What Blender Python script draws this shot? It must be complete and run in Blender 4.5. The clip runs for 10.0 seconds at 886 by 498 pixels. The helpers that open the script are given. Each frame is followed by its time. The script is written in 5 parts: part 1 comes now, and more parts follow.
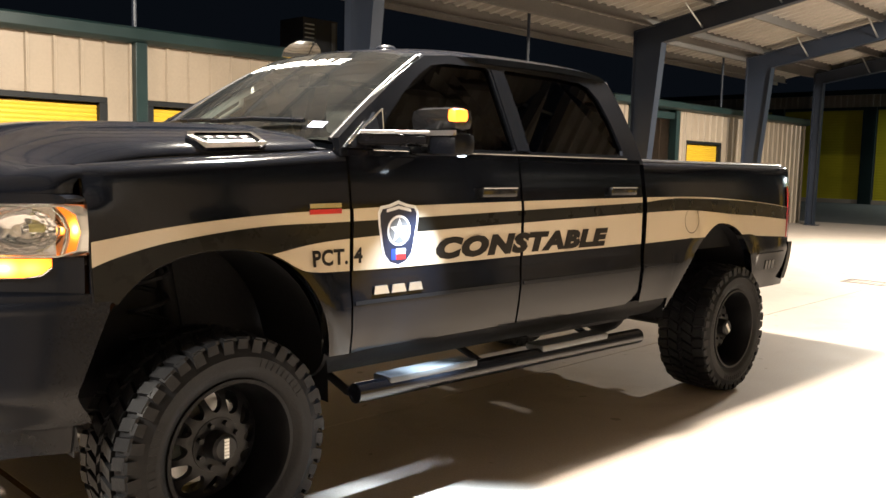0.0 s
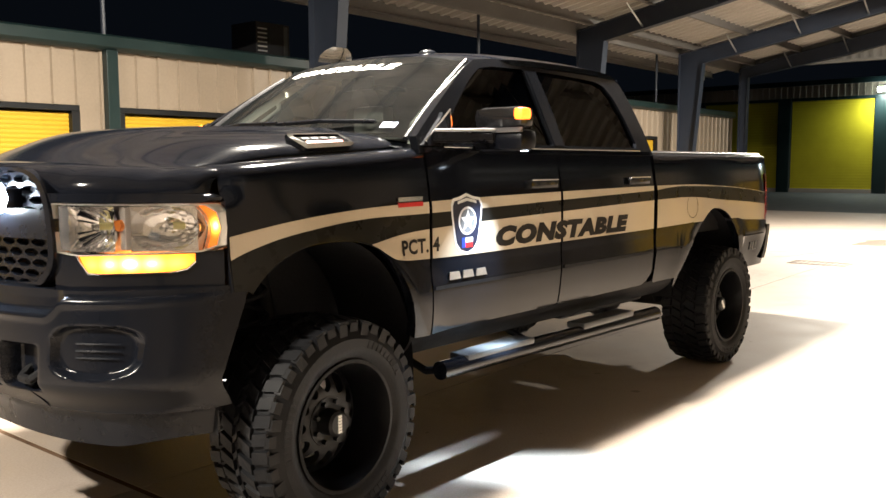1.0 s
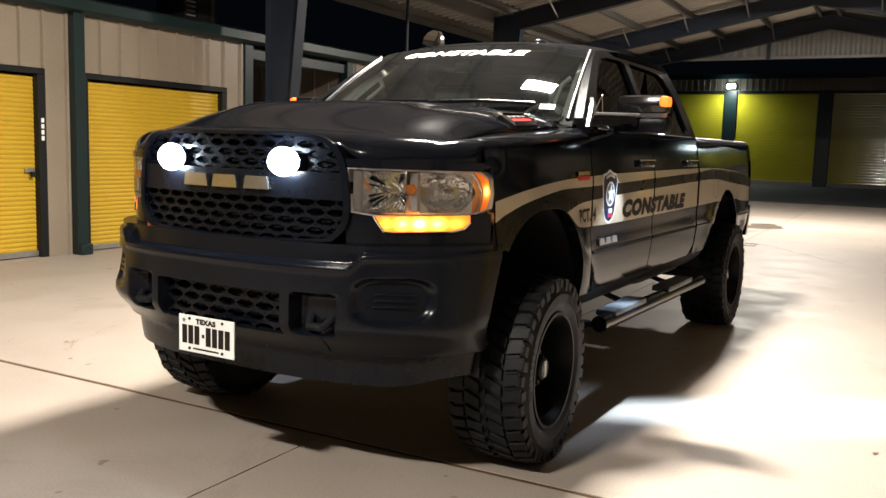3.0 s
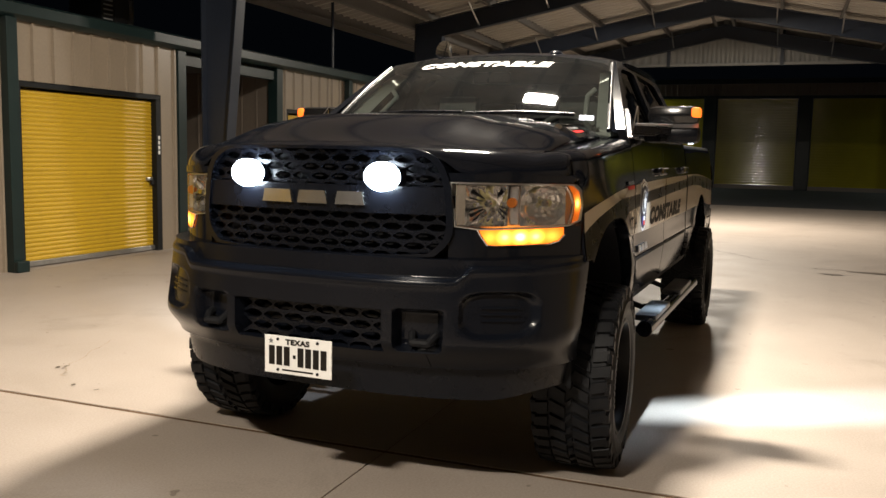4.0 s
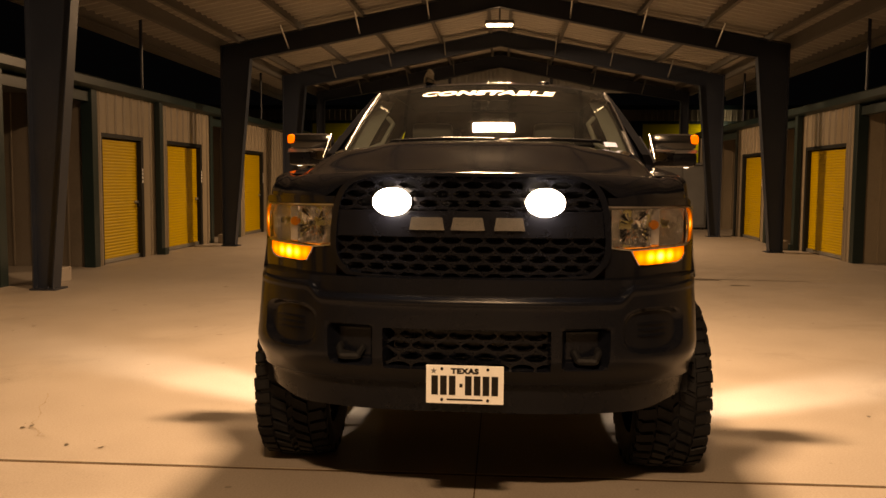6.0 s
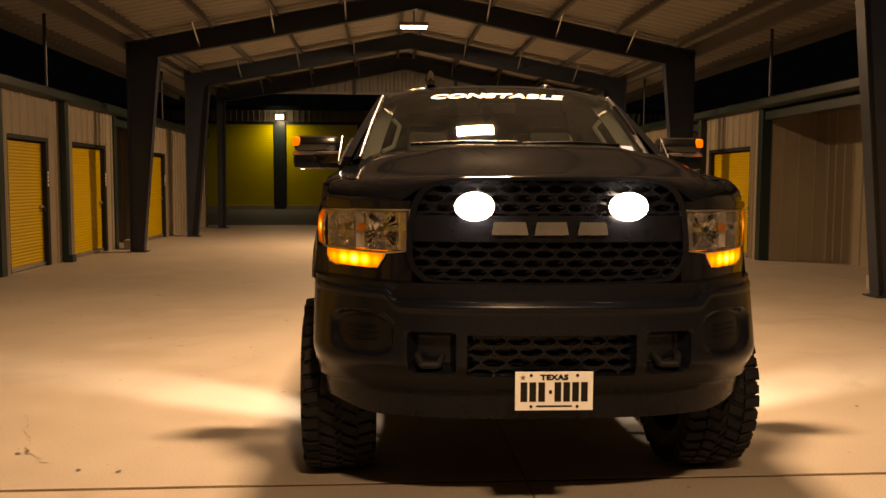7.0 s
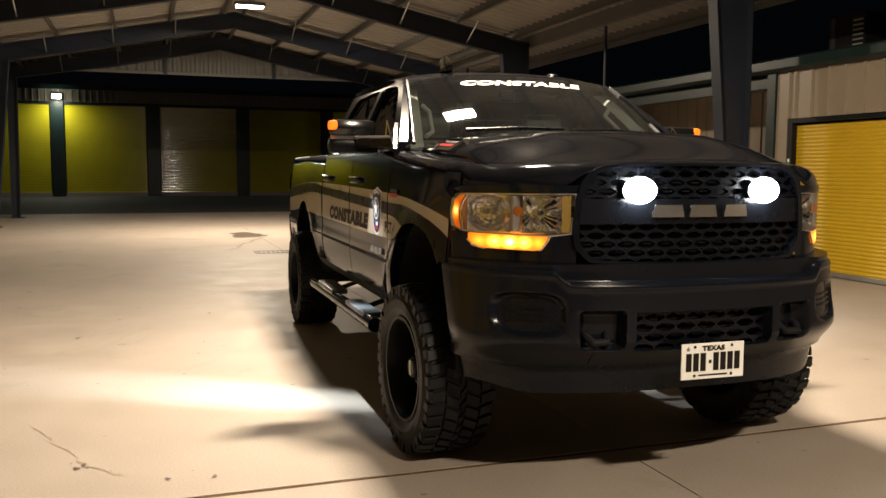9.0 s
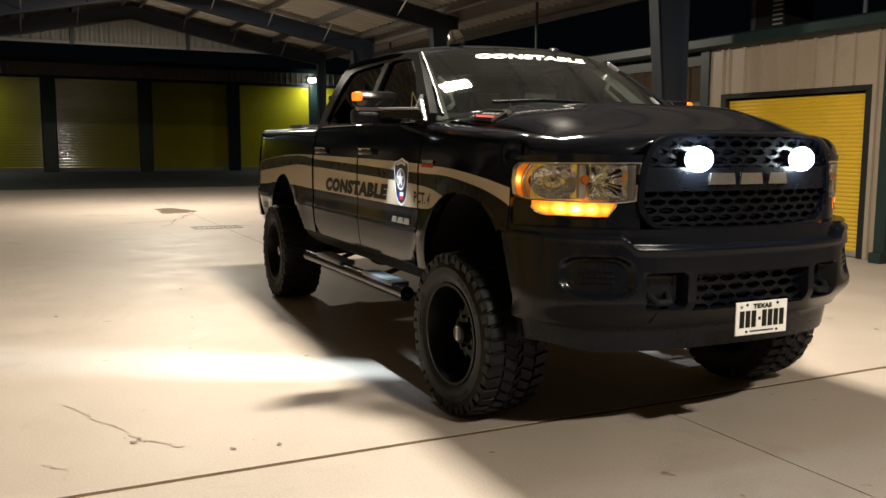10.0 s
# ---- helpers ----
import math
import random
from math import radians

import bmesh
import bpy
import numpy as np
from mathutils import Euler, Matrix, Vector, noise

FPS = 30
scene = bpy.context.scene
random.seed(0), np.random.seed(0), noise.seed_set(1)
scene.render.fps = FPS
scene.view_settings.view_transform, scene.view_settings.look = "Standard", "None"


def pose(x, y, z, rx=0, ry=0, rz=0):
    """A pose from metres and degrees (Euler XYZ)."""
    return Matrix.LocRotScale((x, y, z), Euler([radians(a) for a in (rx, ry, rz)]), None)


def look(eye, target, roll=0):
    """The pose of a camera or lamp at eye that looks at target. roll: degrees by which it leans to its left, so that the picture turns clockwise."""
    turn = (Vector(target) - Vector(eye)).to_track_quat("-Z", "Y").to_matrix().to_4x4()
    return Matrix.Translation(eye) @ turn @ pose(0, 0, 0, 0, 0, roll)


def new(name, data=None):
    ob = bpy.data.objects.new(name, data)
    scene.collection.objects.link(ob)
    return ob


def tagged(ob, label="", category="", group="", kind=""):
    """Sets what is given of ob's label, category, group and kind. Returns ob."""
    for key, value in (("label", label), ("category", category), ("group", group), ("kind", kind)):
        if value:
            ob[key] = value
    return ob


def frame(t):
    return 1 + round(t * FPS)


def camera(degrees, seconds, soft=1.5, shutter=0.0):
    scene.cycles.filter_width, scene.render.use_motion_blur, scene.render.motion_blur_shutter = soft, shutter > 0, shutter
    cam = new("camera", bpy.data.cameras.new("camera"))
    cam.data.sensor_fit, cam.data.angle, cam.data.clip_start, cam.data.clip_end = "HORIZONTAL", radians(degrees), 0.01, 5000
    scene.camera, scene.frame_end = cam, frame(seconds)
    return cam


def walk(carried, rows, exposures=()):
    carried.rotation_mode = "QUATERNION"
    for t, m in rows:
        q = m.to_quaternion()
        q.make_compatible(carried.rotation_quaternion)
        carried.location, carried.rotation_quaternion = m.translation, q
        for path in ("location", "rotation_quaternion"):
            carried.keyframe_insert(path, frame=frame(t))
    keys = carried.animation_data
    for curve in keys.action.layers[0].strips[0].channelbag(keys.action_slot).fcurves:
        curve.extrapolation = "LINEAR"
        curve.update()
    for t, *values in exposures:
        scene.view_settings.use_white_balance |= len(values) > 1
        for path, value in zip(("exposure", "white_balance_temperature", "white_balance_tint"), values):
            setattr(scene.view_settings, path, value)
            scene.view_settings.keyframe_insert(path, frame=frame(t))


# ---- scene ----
cam = camera(54.7, 10.0)
PATH = [
    (0, (-1.664, -3.688, 1.478), (-0.234, -2.304, 1.28), 1.4),
    (0.5, (-2.059, -3.611, 1.474), (-0.573, -2.285, 1.293), 1.2),
    (1, (-2.334, -3.428, 1.447), (-0.788, -2.175, 1.252), -0.2),
    (1.5, (-2.724, -3.27, 1.44), (-1.124, -2.088, 1.234), -0.3),
    (2, (-3.079, -3.062, 1.445), (-1.43, -1.952, 1.222), 0.9),
    (2.5, (-3.296, -2.732, 1.41), (-1.601, -1.699, 1.169), 1.7),
    (3, (-3.577, -2.42, 1.409), (-1.834, -1.468, 1.173), 1.7),
    (3.2, (-3.642, -2.277, 1.421), (-1.879, -1.361, 1.19), 1.7),
    (4.5, (-4.067, -1.298, 1.423), (-2.168, -0.702, 1.221), 1.3),
    (5, (-4.162, -0.9, 1.418), (-2.23, -0.41, 1.246), 1.8),
    (5.5, (-4.328, -0.499, 1.411), (-2.359, -0.186, 1.249), 0.7),
    (6, (-4.358, -0.112, 1.419), (-2.369, 0.025, 1.261), 0.4),
    (6.2, (-4.353, 0.041, 1.434), (-2.361, 0.13, 1.278), 0.3),
    (7.5, (-4.256, 1.095, 1.416), (-2.285, 0.796, 1.256), 0.1),
    (8, (-4.235, 1.504, 1.41), (-2.294, 1.055, 1.235), -0.3),
    (8.5, (-4.161, 1.901, 1.424), (-2.25, 1.34, 1.246), -0.4),
    (9, (-4.035, 2.261, 1.415), (-2.154, 1.607, 1.232), 0.3),
    (9.5, (-4.003, 2.66, 1.405), (-2.167, 1.895, 1.195), 0.3),
    (10, (-3.863, 2.999, 1.389), (-2.079, 2.129, 1.15), 0.3),
]
# stops, kelvin and tint by which the filming camera adjusts itself on the way
EXPOSURES = [(0, 1.84, 6000, 11), (1, 1.6, 6000, 11), (2.5, 0.78, 5800, 11), (4.5, 0.08, 6500, 13), (5.5, -0.3, 10500, 28), (6.2, -0.42, 13500, 31), (7.5, -0.38, 13500, 31), (8, -0.2, 11800, 28), (9, 0.08, 6900, 13), (10, 0.16, 6200, 9)]
walk(cam, [(t, look(eye, target, roll)) for t, eye, target, roll in PATH], EXPOSURES)
scene.cycles.max_bounces = 8

# ---- light ----
world = bpy.data.worlds.new("night")
scene.world = world
world.use_nodes = True
bg = world.node_tree.nodes["Background"]
bg.inputs[0].default_value = (0.55, 0.72, 1.0, 1)
bg.inputs[1].default_value = 0.0014


def area_light(name, m, sx, sy, watts, color, spread=180):
    d = bpy.data.lights.new(name, "AREA")
    d.shape, d.size, d.size_y, d.energy, d.color, d.spread = "RECTANGLE", sx, sy, watts, color, radians(spread)
    ob = new(name, d)
    ob.matrix_world = m
    return ob


def spot_light(name, eye, target, watts, color, angle, blend, radius=0.02):
    d = bpy.data.lights.new(name, "SPOT")
    d.energy, d.color, d.spot_size, d.spot_blend, d.shadow_soft_size = watts, color, radians(angle), blend, radius
    ob = new(name, d)
    ob.matrix_world = look(eye, target)
    return ob


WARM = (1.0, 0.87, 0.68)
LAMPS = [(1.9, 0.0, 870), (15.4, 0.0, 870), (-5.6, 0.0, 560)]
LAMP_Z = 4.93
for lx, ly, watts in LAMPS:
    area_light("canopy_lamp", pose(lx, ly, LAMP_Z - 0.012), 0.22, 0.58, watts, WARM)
for fy in (6.3, -11.65):
    area_light("wall_pack_lamp", look((42.35, fy, 4.8), (42.5, fy, 0.5)), 0.3, 0.2, 74, (0.95, 1.0, 0.85))
TRUCK = pose(0, 0, 0, 0, 0, -1.4)
for s in (-1, 1):
    e = TRUCK @ Vector((1.03, s * 1.24, 1.455))
    band = spot_light("mirror_spot", e, TRUCK @ Vector((1.42, s * 1.88, 0.0)), 270, (0.80, 0.94, 1.0), 112, 0.8, 0.012)
    band.matrix_world = band.matrix_world @ Matrix.Diagonal((0.19, 1, 1, 1))
    spot_light("step_spot", e, TRUCK @ Vector((0.89, s * 1.01, 0.92)), 26, (0.80, 0.90, 1.0), 60, 0.85)


# ---- materials ----
def nodes_of(name):
    m = bpy.data.materials.new(name)
    m.use_nodes = True
    t = m.node_tree
    return m, t, t.nodes["Principled BSDF"]


def noise_tex(t, scale, detail=4, rough=0.55, vec=None, dist=0.0):
    n = t.nodes.new("ShaderNodeTexNoise")
    n.inputs["Scale"].default_value, n.inputs["Detail"].default_value = scale, detail
    n.inputs["Roughness"].default_value, n.inputs["Distortion"].default_value = rough, dist
    if vec:
        t.links.new(vec, n.inputs["Vector"])
    return n.outputs["Fac"]


def ramp(t, fac, stops):
    r = t.nodes.new("ShaderNodeValToRGB")
    r.color_ramp.elements[0].position, r.color_ramp.elements[1].position = stops[0][0], stops[-1][0]
    r.color_ramp.elements[0].color, r.color_ramp.elements[1].color = (*stops[0][1], 1), (*stops[-1][1], 1)
    for p, c in stops[1:-1]:
        r.color_ramp.elements.new(p).color = (*c, 1)
    t.links.new(fac, r.inputs[0])
    return r.outputs[0]


def mixc(t, fac, a, b, kind="MIX"):
    n = t.nodes.new("ShaderNodeMix")
    n.data_type, n.blend_type = "RGBA", kind
    for sock, v in ((n.inputs[0], fac), (n.inputs[6], a), (n.inputs[7], b)):
        if isinstance(v, (int, float)):
            sock.default_value = v
        elif isinstance(v, tuple):
            sock.default_value = (*v, 1)
        else:
            t.links.new(v, sock)
    return n.outputs[2]


def mathn(t, op, a, b=0.0):
    n = t.nodes.new("ShaderNodeMath")
    n.operation = op
    for sock, v in zip(n.inputs, (a, b)):
        if isinstance(v, (int, float)):
            sock.default_value = v
        else:
            t.links.new(v, sock)
    return n.outputs[0]


def bump(t, b, height, strength, dist=0.01):
    n = t.nodes.new("ShaderNodeBump")
    n.inputs["Strength"].default_value, n.inputs["Distance"].default_value = strength, dist
    t.links.new(height, n.inputs["Height"])
    t.links.new(n.outputs[0], b.inputs["Normal"])


def surface(name, c, rough=0.5, metal=0.0, vary=0.25, scale=3.0, grain=60.0, bumps=0.1, coat=0.0, rvary=0.15, dirt=None, spec=0.5):
    """A painted, rubber, plastic or metal surface: tone varies at two scales, with grain in its gloss and relief."""
    m, t, b = nodes_of(name)
    co = t.nodes.new("ShaderNodeTexCoord").outputs["Object"]
    big, small = noise_tex(t, scale, 3, vec=co), noise_tex(t, grain, 2, vec=co)
    lo = tuple(v * (1 - vary) for v in c)
    hi = tuple(min(1, v * (1 + vary)) for v in c)
    col = ramp(t, mathn(t, "ADD", mathn(t, "MULTIPLY", big, 0.65), mathn(t, "MULTIPLY", small, 0.35)), [(0.3, lo), (0.7, hi)])
    if dirt:
        spots = ramp(t, noise_tex(t, scale * 2.3, 6, 0.7, co), [(0.56, (0, 0, 0)), (0.72, (1, 1, 1))])
        col = mixc(t, mathn(t, "MULTIPLY", spots, 0.6), col, dirt)
    t.links.new(col, b.inputs["Base Color"])
    b.inputs["Metallic"].default_value, b.inputs["Specular IOR Level"].default_value = metal, spec
    r = t.nodes.new("ShaderNodeMapRange")
    r.inputs[3].default_value, r.inputs[4].default_value = max(0.02, rough * (1 - rvary)), min(1, rough * (1 + rvary))
    t.links.new(noise_tex(t, scale * 4, 5, 0.65, co), r.inputs[0])
    t.links.new(r.outputs[0], b.inputs["Roughness"])
    if coat:
        b.inputs["Coat Weight"].default_value, b.inputs["Coat Roughness"].default_value = coat, 0.03
    if bumps:
        bump(t, b, small, bumps, 0.004)
    return m


def glow(name, c, strength):
    m, t, b = nodes_of(name)
    b.inputs["Base Color"].default_value = (*c, 1)
    b.inputs["Emission Color"].default_value = (*c, 1)
    b.inputs["Emission Strength"].default_value = strength
    return m


def glass(name, tint, gloss=1.0, dust=0.0):
    m, t, b = nodes_of(name)
    t.nodes.remove(b)
    mix, tr, gl, fr = (t.nodes.new("ShaderNode" + k) for k in ("MixShader", "BsdfTransparent", "BsdfGlossy", "Fresnel"))
    tr.inputs[0].default_value = (*tint, 1)
    gl.inputs["Roughness"].default_value = 0.02
    fr.inputs[0].default_value = 1.5
    t.links.new(mathn(t, "MULTIPLY", fr.outputs[0], gloss), mix.inputs[0])
    t.links.new(tr.outputs[0], mix.inputs[1])
    t.links.new(gl.outputs[0], mix.inputs[2])
    out = mix.outputs[0]
    if dust:
        film, df = t.nodes.new("ShaderNodeMixShader"), t.nodes.new("ShaderNodeBsdfDiffuse")
        df.inputs[0].default_value = (0.75, 0.8, 0.82, 1)
        co = t.nodes.new("ShaderNodeTexCoord").outputs["Object"]
        t.links.new(ramp(t, noise_tex(t, 2.5, 5, 0.6, co), [(0.3, (dust * 0.5,) * 3), (0.75, (dust * 1.4,) * 3)]), film.inputs[0])
        t.links.new(out, film.inputs[1])
        t.links.new(df.outputs[0], film.inputs[2])
        out = film.outputs[0]
    t.links.new(out, t.nodes["Material Output"].inputs[0])
    return m


def concrete():
    m, t, b = nodes_of("concrete")
    pos = t.nodes.new("ShaderNodeNewGeometry").outputs["Position"]
    big = noise_tex(t, 0.35, 5, 0.6, pos)
    mid = noise_tex(t, 2.2, 6, 0.65, pos, 0.4)
    fine = noise_tex(t, 90, 3, 0.6, pos)
    col = ramp(t, big, [(0.3, (0.252, 0.207, 0.171)), (0.7, (0.330, 0.279, 0.237))])
    col = mixc(t, ramp(t, mid, [(0.35, (0, 0, 0)), (0.75, (0.5, 0.5, 0.5))]), col, (0.372, 0.318, 0.273))
    dark = ramp(t, noise_tex(t, 0.9, 8, 0.72, pos, 0.8), [(0.56, (0, 0, 0)), (0.74, (0.55, 0.55, 0.55))])
    col = mixc(t, dark, col, (0.150, 0.123, 0.093))
    specks = ramp(t, noise_tex(t, 7.5, 2, 0.4, pos), [(0.735, (0, 0, 0)), (0.76, (0.8, 0.8, 0.8))])
    col = mixc(t, specks, col, (0.096, 0.072, 0.051))
    col = mixc(t, 0.18, col, ramp(t, fine, [(0.3, (0.120, 0.108, 0.090)), (0.7, (0.480, 0.450, 0.408))]))
    t.links.new(col, b.inputs["Base Color"])
    t.links.new(ramp(t, mid, [(0.3, (0.5, 0.5, 0.5)), (0.8, (0.72, 0.72, 0.72))]), b.inputs["Roughness"])
    bump(t, b, mathn(t, "ADD", mathn(t, "MULTIPLY", mid, 0.6), mathn(t, "MULTIPLY", fine, 0.25)), 0.15, 0.01)
    return m


M_FLOOR = concrete()
M_JOINT = surface("joint_filler", (0.095, 0.06, 0.037), 0.95, 0, 0.45, 4, 40, 0.3, spec=0.05)
M_SCUFF = surface("faint_scuff", (0.31, 0.26, 0.21), 0.8, 0, 0.3, 6, 40, 0.1, spec=0.2)
M_TAN = surface("tan_panel", (0.235, 0.192, 0.143), 0.34, 0, 0.12, 0.8, 30, 0.03, dirt=(0.19, 0.15, 0.107))
# side walls of the north recesses: a darker brown than the tan fronts
M_RECESS = surface("darker_brown_panel", (0.14, 0.115, 0.092), 0.5, 0, 0.15, 0.8, 30, 0.03, dirt=(0.10, 0.083, 0.066))
M_YELLOW = surface("yellow_curtain", (0.47, 0.300, 0.016), 0.36, 0, 0.08, 1.2, 40, 0.03, dirt=(0.38, 0.24, 0.012))
M_GREEN = surface("dark_green_trim", (0.0085, 0.019, 0.019), 0.36, 0, 0.2, 1.5, 50, 0.04, spec=0.35)
M_JAMB = surface("black_jamb", (0.007, 0.008, 0.009), 0.5, 0, 0.3, 2, 50, 0.05, spec=0.25)
M_STEEL = surface("dark_steel_paint", (0.016, 0.021, 0.033), 0.42, 0, 0.2, 1.0, 40, 0.06, dirt=(0.027, 0.030, 0.037), spec=0.35)
M_DECK = surface("roof_deck", (0.40, 0.375, 0.335), 0.42, 0.2, 0.14, 0.7, 30, 0.03)
M_GABLE = surface("gable_sheet", (0.21, 0.21, 0.20), 0.5, 0.1, 0.12, 0.7, 30, 0.03)
M_PURLIN = surface("purlin", (0.12, 0.115, 0.108), 0.5, 0.1, 0.2, 1.0, 30, 0.04)
M_GALV = surface("galvanised_metal", (0.42, 0.42, 0.41), 0.35, 0.85, 0.2, 4, 30, 0.05)
M_GREY = surface("grey_enamel", (0.13, 0.135, 0.14), 0.5, 0, 0.15, 2, 40, 0.05)
M_PAINT = surface("black_gloss_paint", (0.0048, 0.0056, 0.0082), 0.095, 0, 0.3, 2, 300, 0.0, spec=0.28)
M_PILLAR = surface("black_window_surround", (0.0045, 0.005, 0.0065), 0.14, 0, 0.2, 3, 300, 0.0, spec=0.12)
M_SATIN = surface("satin_black_plastic", (0.0036, 0.0044, 0.007), 0.28, 0, 0.25, 3, 220, 0.12, spec=0.2)
M_TEXT = surface("textured_bumper_black", (0.0042, 0.0052, 0.0082), 0.21, 0, 0.2, 2, 260, 0.05, rvary=0.05, spec=0.21)
M_RUBBER = surface("tyre_rubber", (0.0055, 0.006, 0.0074), 0.55, 0, 0.35, 5, 90, 0.25, dirt=(0.011, 0.0105, 0.0105), spec=0.2)
M_TREADPLATE = surface("grey_step_pad", (0.07, 0.075, 0.08), 0.35, 0, 0.2, 6, 120, 0.2)
M_BEAD = surface("gloss_rubber_bead", (0.012, 0.012, 0.014), 0.30, 0, 0.1, 3, 120, 0.0, spec=1.0)
M_SHELL = surface("gloss_mirror_shell", (0.012, 0.012, 0.013), 0.14, 0, 0.2, 3, 120, 0.0, spec=0.7)
M_WHEEL = surface("matte_black_alloy", (0.0085, 0.009, 0.0105), 0.45, 0.0, 0.2, 6, 120, 0.06, spec=0.25)
M_BARREL = surface("gloss_black_barrel", (0.0035, 0.0037, 0.0045), 0.42, 0.0, 0.2, 6, 120, 0.03, spec=0.12)
M_CHASSIS = surface("chassis_black", (0.0065, 0.007, 0.0085), 0.65, 0, 0.4, 4, 60, 0.3, spec=0.2)
M_CHROME = surface("chrome", (0.75, 0.75, 0.74), 0.10, 1.0, 0.06, 6, 80, 0.0)
M_BEIGE = surface("beige_reflective_vinyl", (0.47, 0.395, 0.285), 0.30, 0, 0.05, 2, 200, 0.02, coat=0.6)
M_DARKVINYL = surface("dark_olive_vinyl", (0.011, 0.0104, 0.0085), 0.28, 0, 0.1, 2, 200, 0.02, spec=0.14)
M_LETTER = surface("dark_brown_lettering", (0.012, 0.010, 0.008), 0.5, 0, 0.1, 4, 200, 0.0, spec=0.15)
M_WHITE = surface("white_vinyl", (0.78, 0.78, 0.76), 0.4, 0, 0.05, 4, 200, 0.0)
M_NAVY = surface("navy_vinyl", (0.012, 0.016, 0.035), 0.35, 0, 0.1, 4, 200, 0.0)
M_RED = surface("red_vinyl", (0.5, 0.02, 0.02), 0.35, 0, 0.1, 4, 200, 0.0)
M_BLUE = surface("blue_vinyl", (0.02, 0.05, 0.32), 0.35, 0, 0.1, 4, 200, 0.0)
M_TAILRED = surface("red_lens", (0.62, 0.012, 0.014), 0.12, 0, 0.1, 4, 100, 0.0, coat=1.0)
M_INTERIOR = surface("grey_interior_trim", (0.10, 0.098, 0.09), 0.7, 0, 0.15, 5, 120, 0.15)
M_LIGHTTRIM = surface("light_grey_pillar_trim", (0.34, 0.35, 0.32), 0.6, 0, 0.08, 5, 120, 0.08)
M_REFLECTOR = surface("headlamp_reflector", (0.74, 0.70, 0.68), 0.20, 0.5, 0.05, 9, 60, 0.0)
M_FACET = surface("faceted_chrome", (0.82, 0.79, 0.77), 0.09, 0.86, 0.04, 4, 60, 0.0)
M_ORANGE = surface("orange_bulb_cover", (0.75, 0.22, 0.03), 0.25, 0, 0.1, 8, 60, 0.0)
M_TINT = glass("tinted_glass", (0.006, 0.0065, 0.007), 0.5)
M_SHIELD = glass("windshield_glass", (0.80, 0.86, 0.83), 1.2, 0.007)
M_LENS = glass("clear_lens", (0.93, 0.94, 0.94), 0.8)
M_LED = glow("white_led", (0.86, 0.96, 1.0), 90)
M_LEDSOFT = glow("cool_led", (0.86, 0.95, 1.0), 6)


def amber_lamp(name, y0, half, z0, tall, low, high):
    """An amber lens, brightest at the diodes behind it: their row lies round y0, z0."""
    m, t, b = nodes_of(name)
    sep = t.nodes.new("ShaderNodeSeparateXYZ")
    t.links.new(t.nodes.new("ShaderNodeTexCoord").outputs["Object"], sep.inputs[0])
    off = mathn(t, "SUBTRACT", mathn(t, "ABSOLUTE", sep.outputs[1]), y0)
    across, up = mathn(t, "DIVIDE", off, half), mathn(t, "DIVIDE", mathn(t, "SUBTRACT", sep.outputs[2], z0), tall)
    r2 = mathn(t, "ADD", mathn(t, "MULTIPLY", across, across), mathn(t, "MULTIPLY", up, up))
    hot = mathn(t, "POWER", 2.72, mathn(t, "MULTIPLY", r2, -1.0))
    if half > 0.05:
        dots = mathn(t, "ABSOLUTE", mathn(t, "COSINE", mathn(t, "MULTIPLY", off, math.pi / 0.05)))
        hot = mathn(t, "MULTIPLY", hot, mathn(t, "ADD", mathn(t, "MULTIPLY", mathn(t, "POWER", dots, 1.5), 0.5), 0.5))
    b.inputs["Base Color"].default_value = (0.6, 0.2, 0.02, 1)
    t.links.new(ramp(t, hot, [(0.0, (1.0, 0.17, 0.006)), (0.6, (1.0, 0.34, 0.035)), (1.0, (1.0, 0.54, 0.16))]), b.inputs["Emission Color"])
    t.links.new(mathn(t, "ADD", mathn(t, "MULTIPLY", hot, high), low), b.inputs["Emission Strength"])
    b.inputs["Roughness"].default_value = 0.12
    return m


M_AMBER = amber_lamp("amber_led", 0.79, 0.09, 1.114, 0.026, 0.8, 7.0)
M_SIDE = amber_lamp("amber_corner", 0.951, 0.009, 1.240, 0.026, 0.40, 2.6)
M_MARKER = glow("amber_marker", (1.0, 0.16, 0.010), 1.6)
M_DIFFUSER = glow("lamp_diffuser", (1.0, 0.90, 0.74), 30)
M_PACK = glow("wall_pack_diffuser", (0.85, 1.0, 0.9), 90)
M_STICKER = surface("white_blue_sticker", (0.36, 0.42, 0.62), 0.5, 0, 0.1, 20, 100, 0.0)


# ---- mesh helpers ----
def bm_from(verts, faces):
    bm = bmesh.new()
    vs = [bm.verts.new(v) for v in verts]
    for f in faces:
        try:
            bm.faces.new([vs[i] for i in f])
        except ValueError:
            pass
    return bm


def mesh_of(name, bm, material, smooth=False):
    bmesh.ops.remove_doubles(bm, verts=bm.verts, dist=0.0002)
    bmesh.ops.recalc_face_normals(bm, faces=bm.faces)
    me = bpy.data.meshes.new(name)
    bm.to_mesh(me)
    bm.free()
    me.materials.append(material)
    if smooth:
        me.polygons.foreach_set("use_smooth", [True] * len(me.polygons))
        me.set_sharp_from_angle(angle=radians(smooth if smooth is not True else 35))
    return me


def part(name, bm, material, parent, label="", smooth=False):
    ob = new(name, mesh_of(name, bm, material, smooth) if isinstance(bm, bmesh.types.BMesh) else bm)
    ob.parent = parent
    return tagged(ob, label)


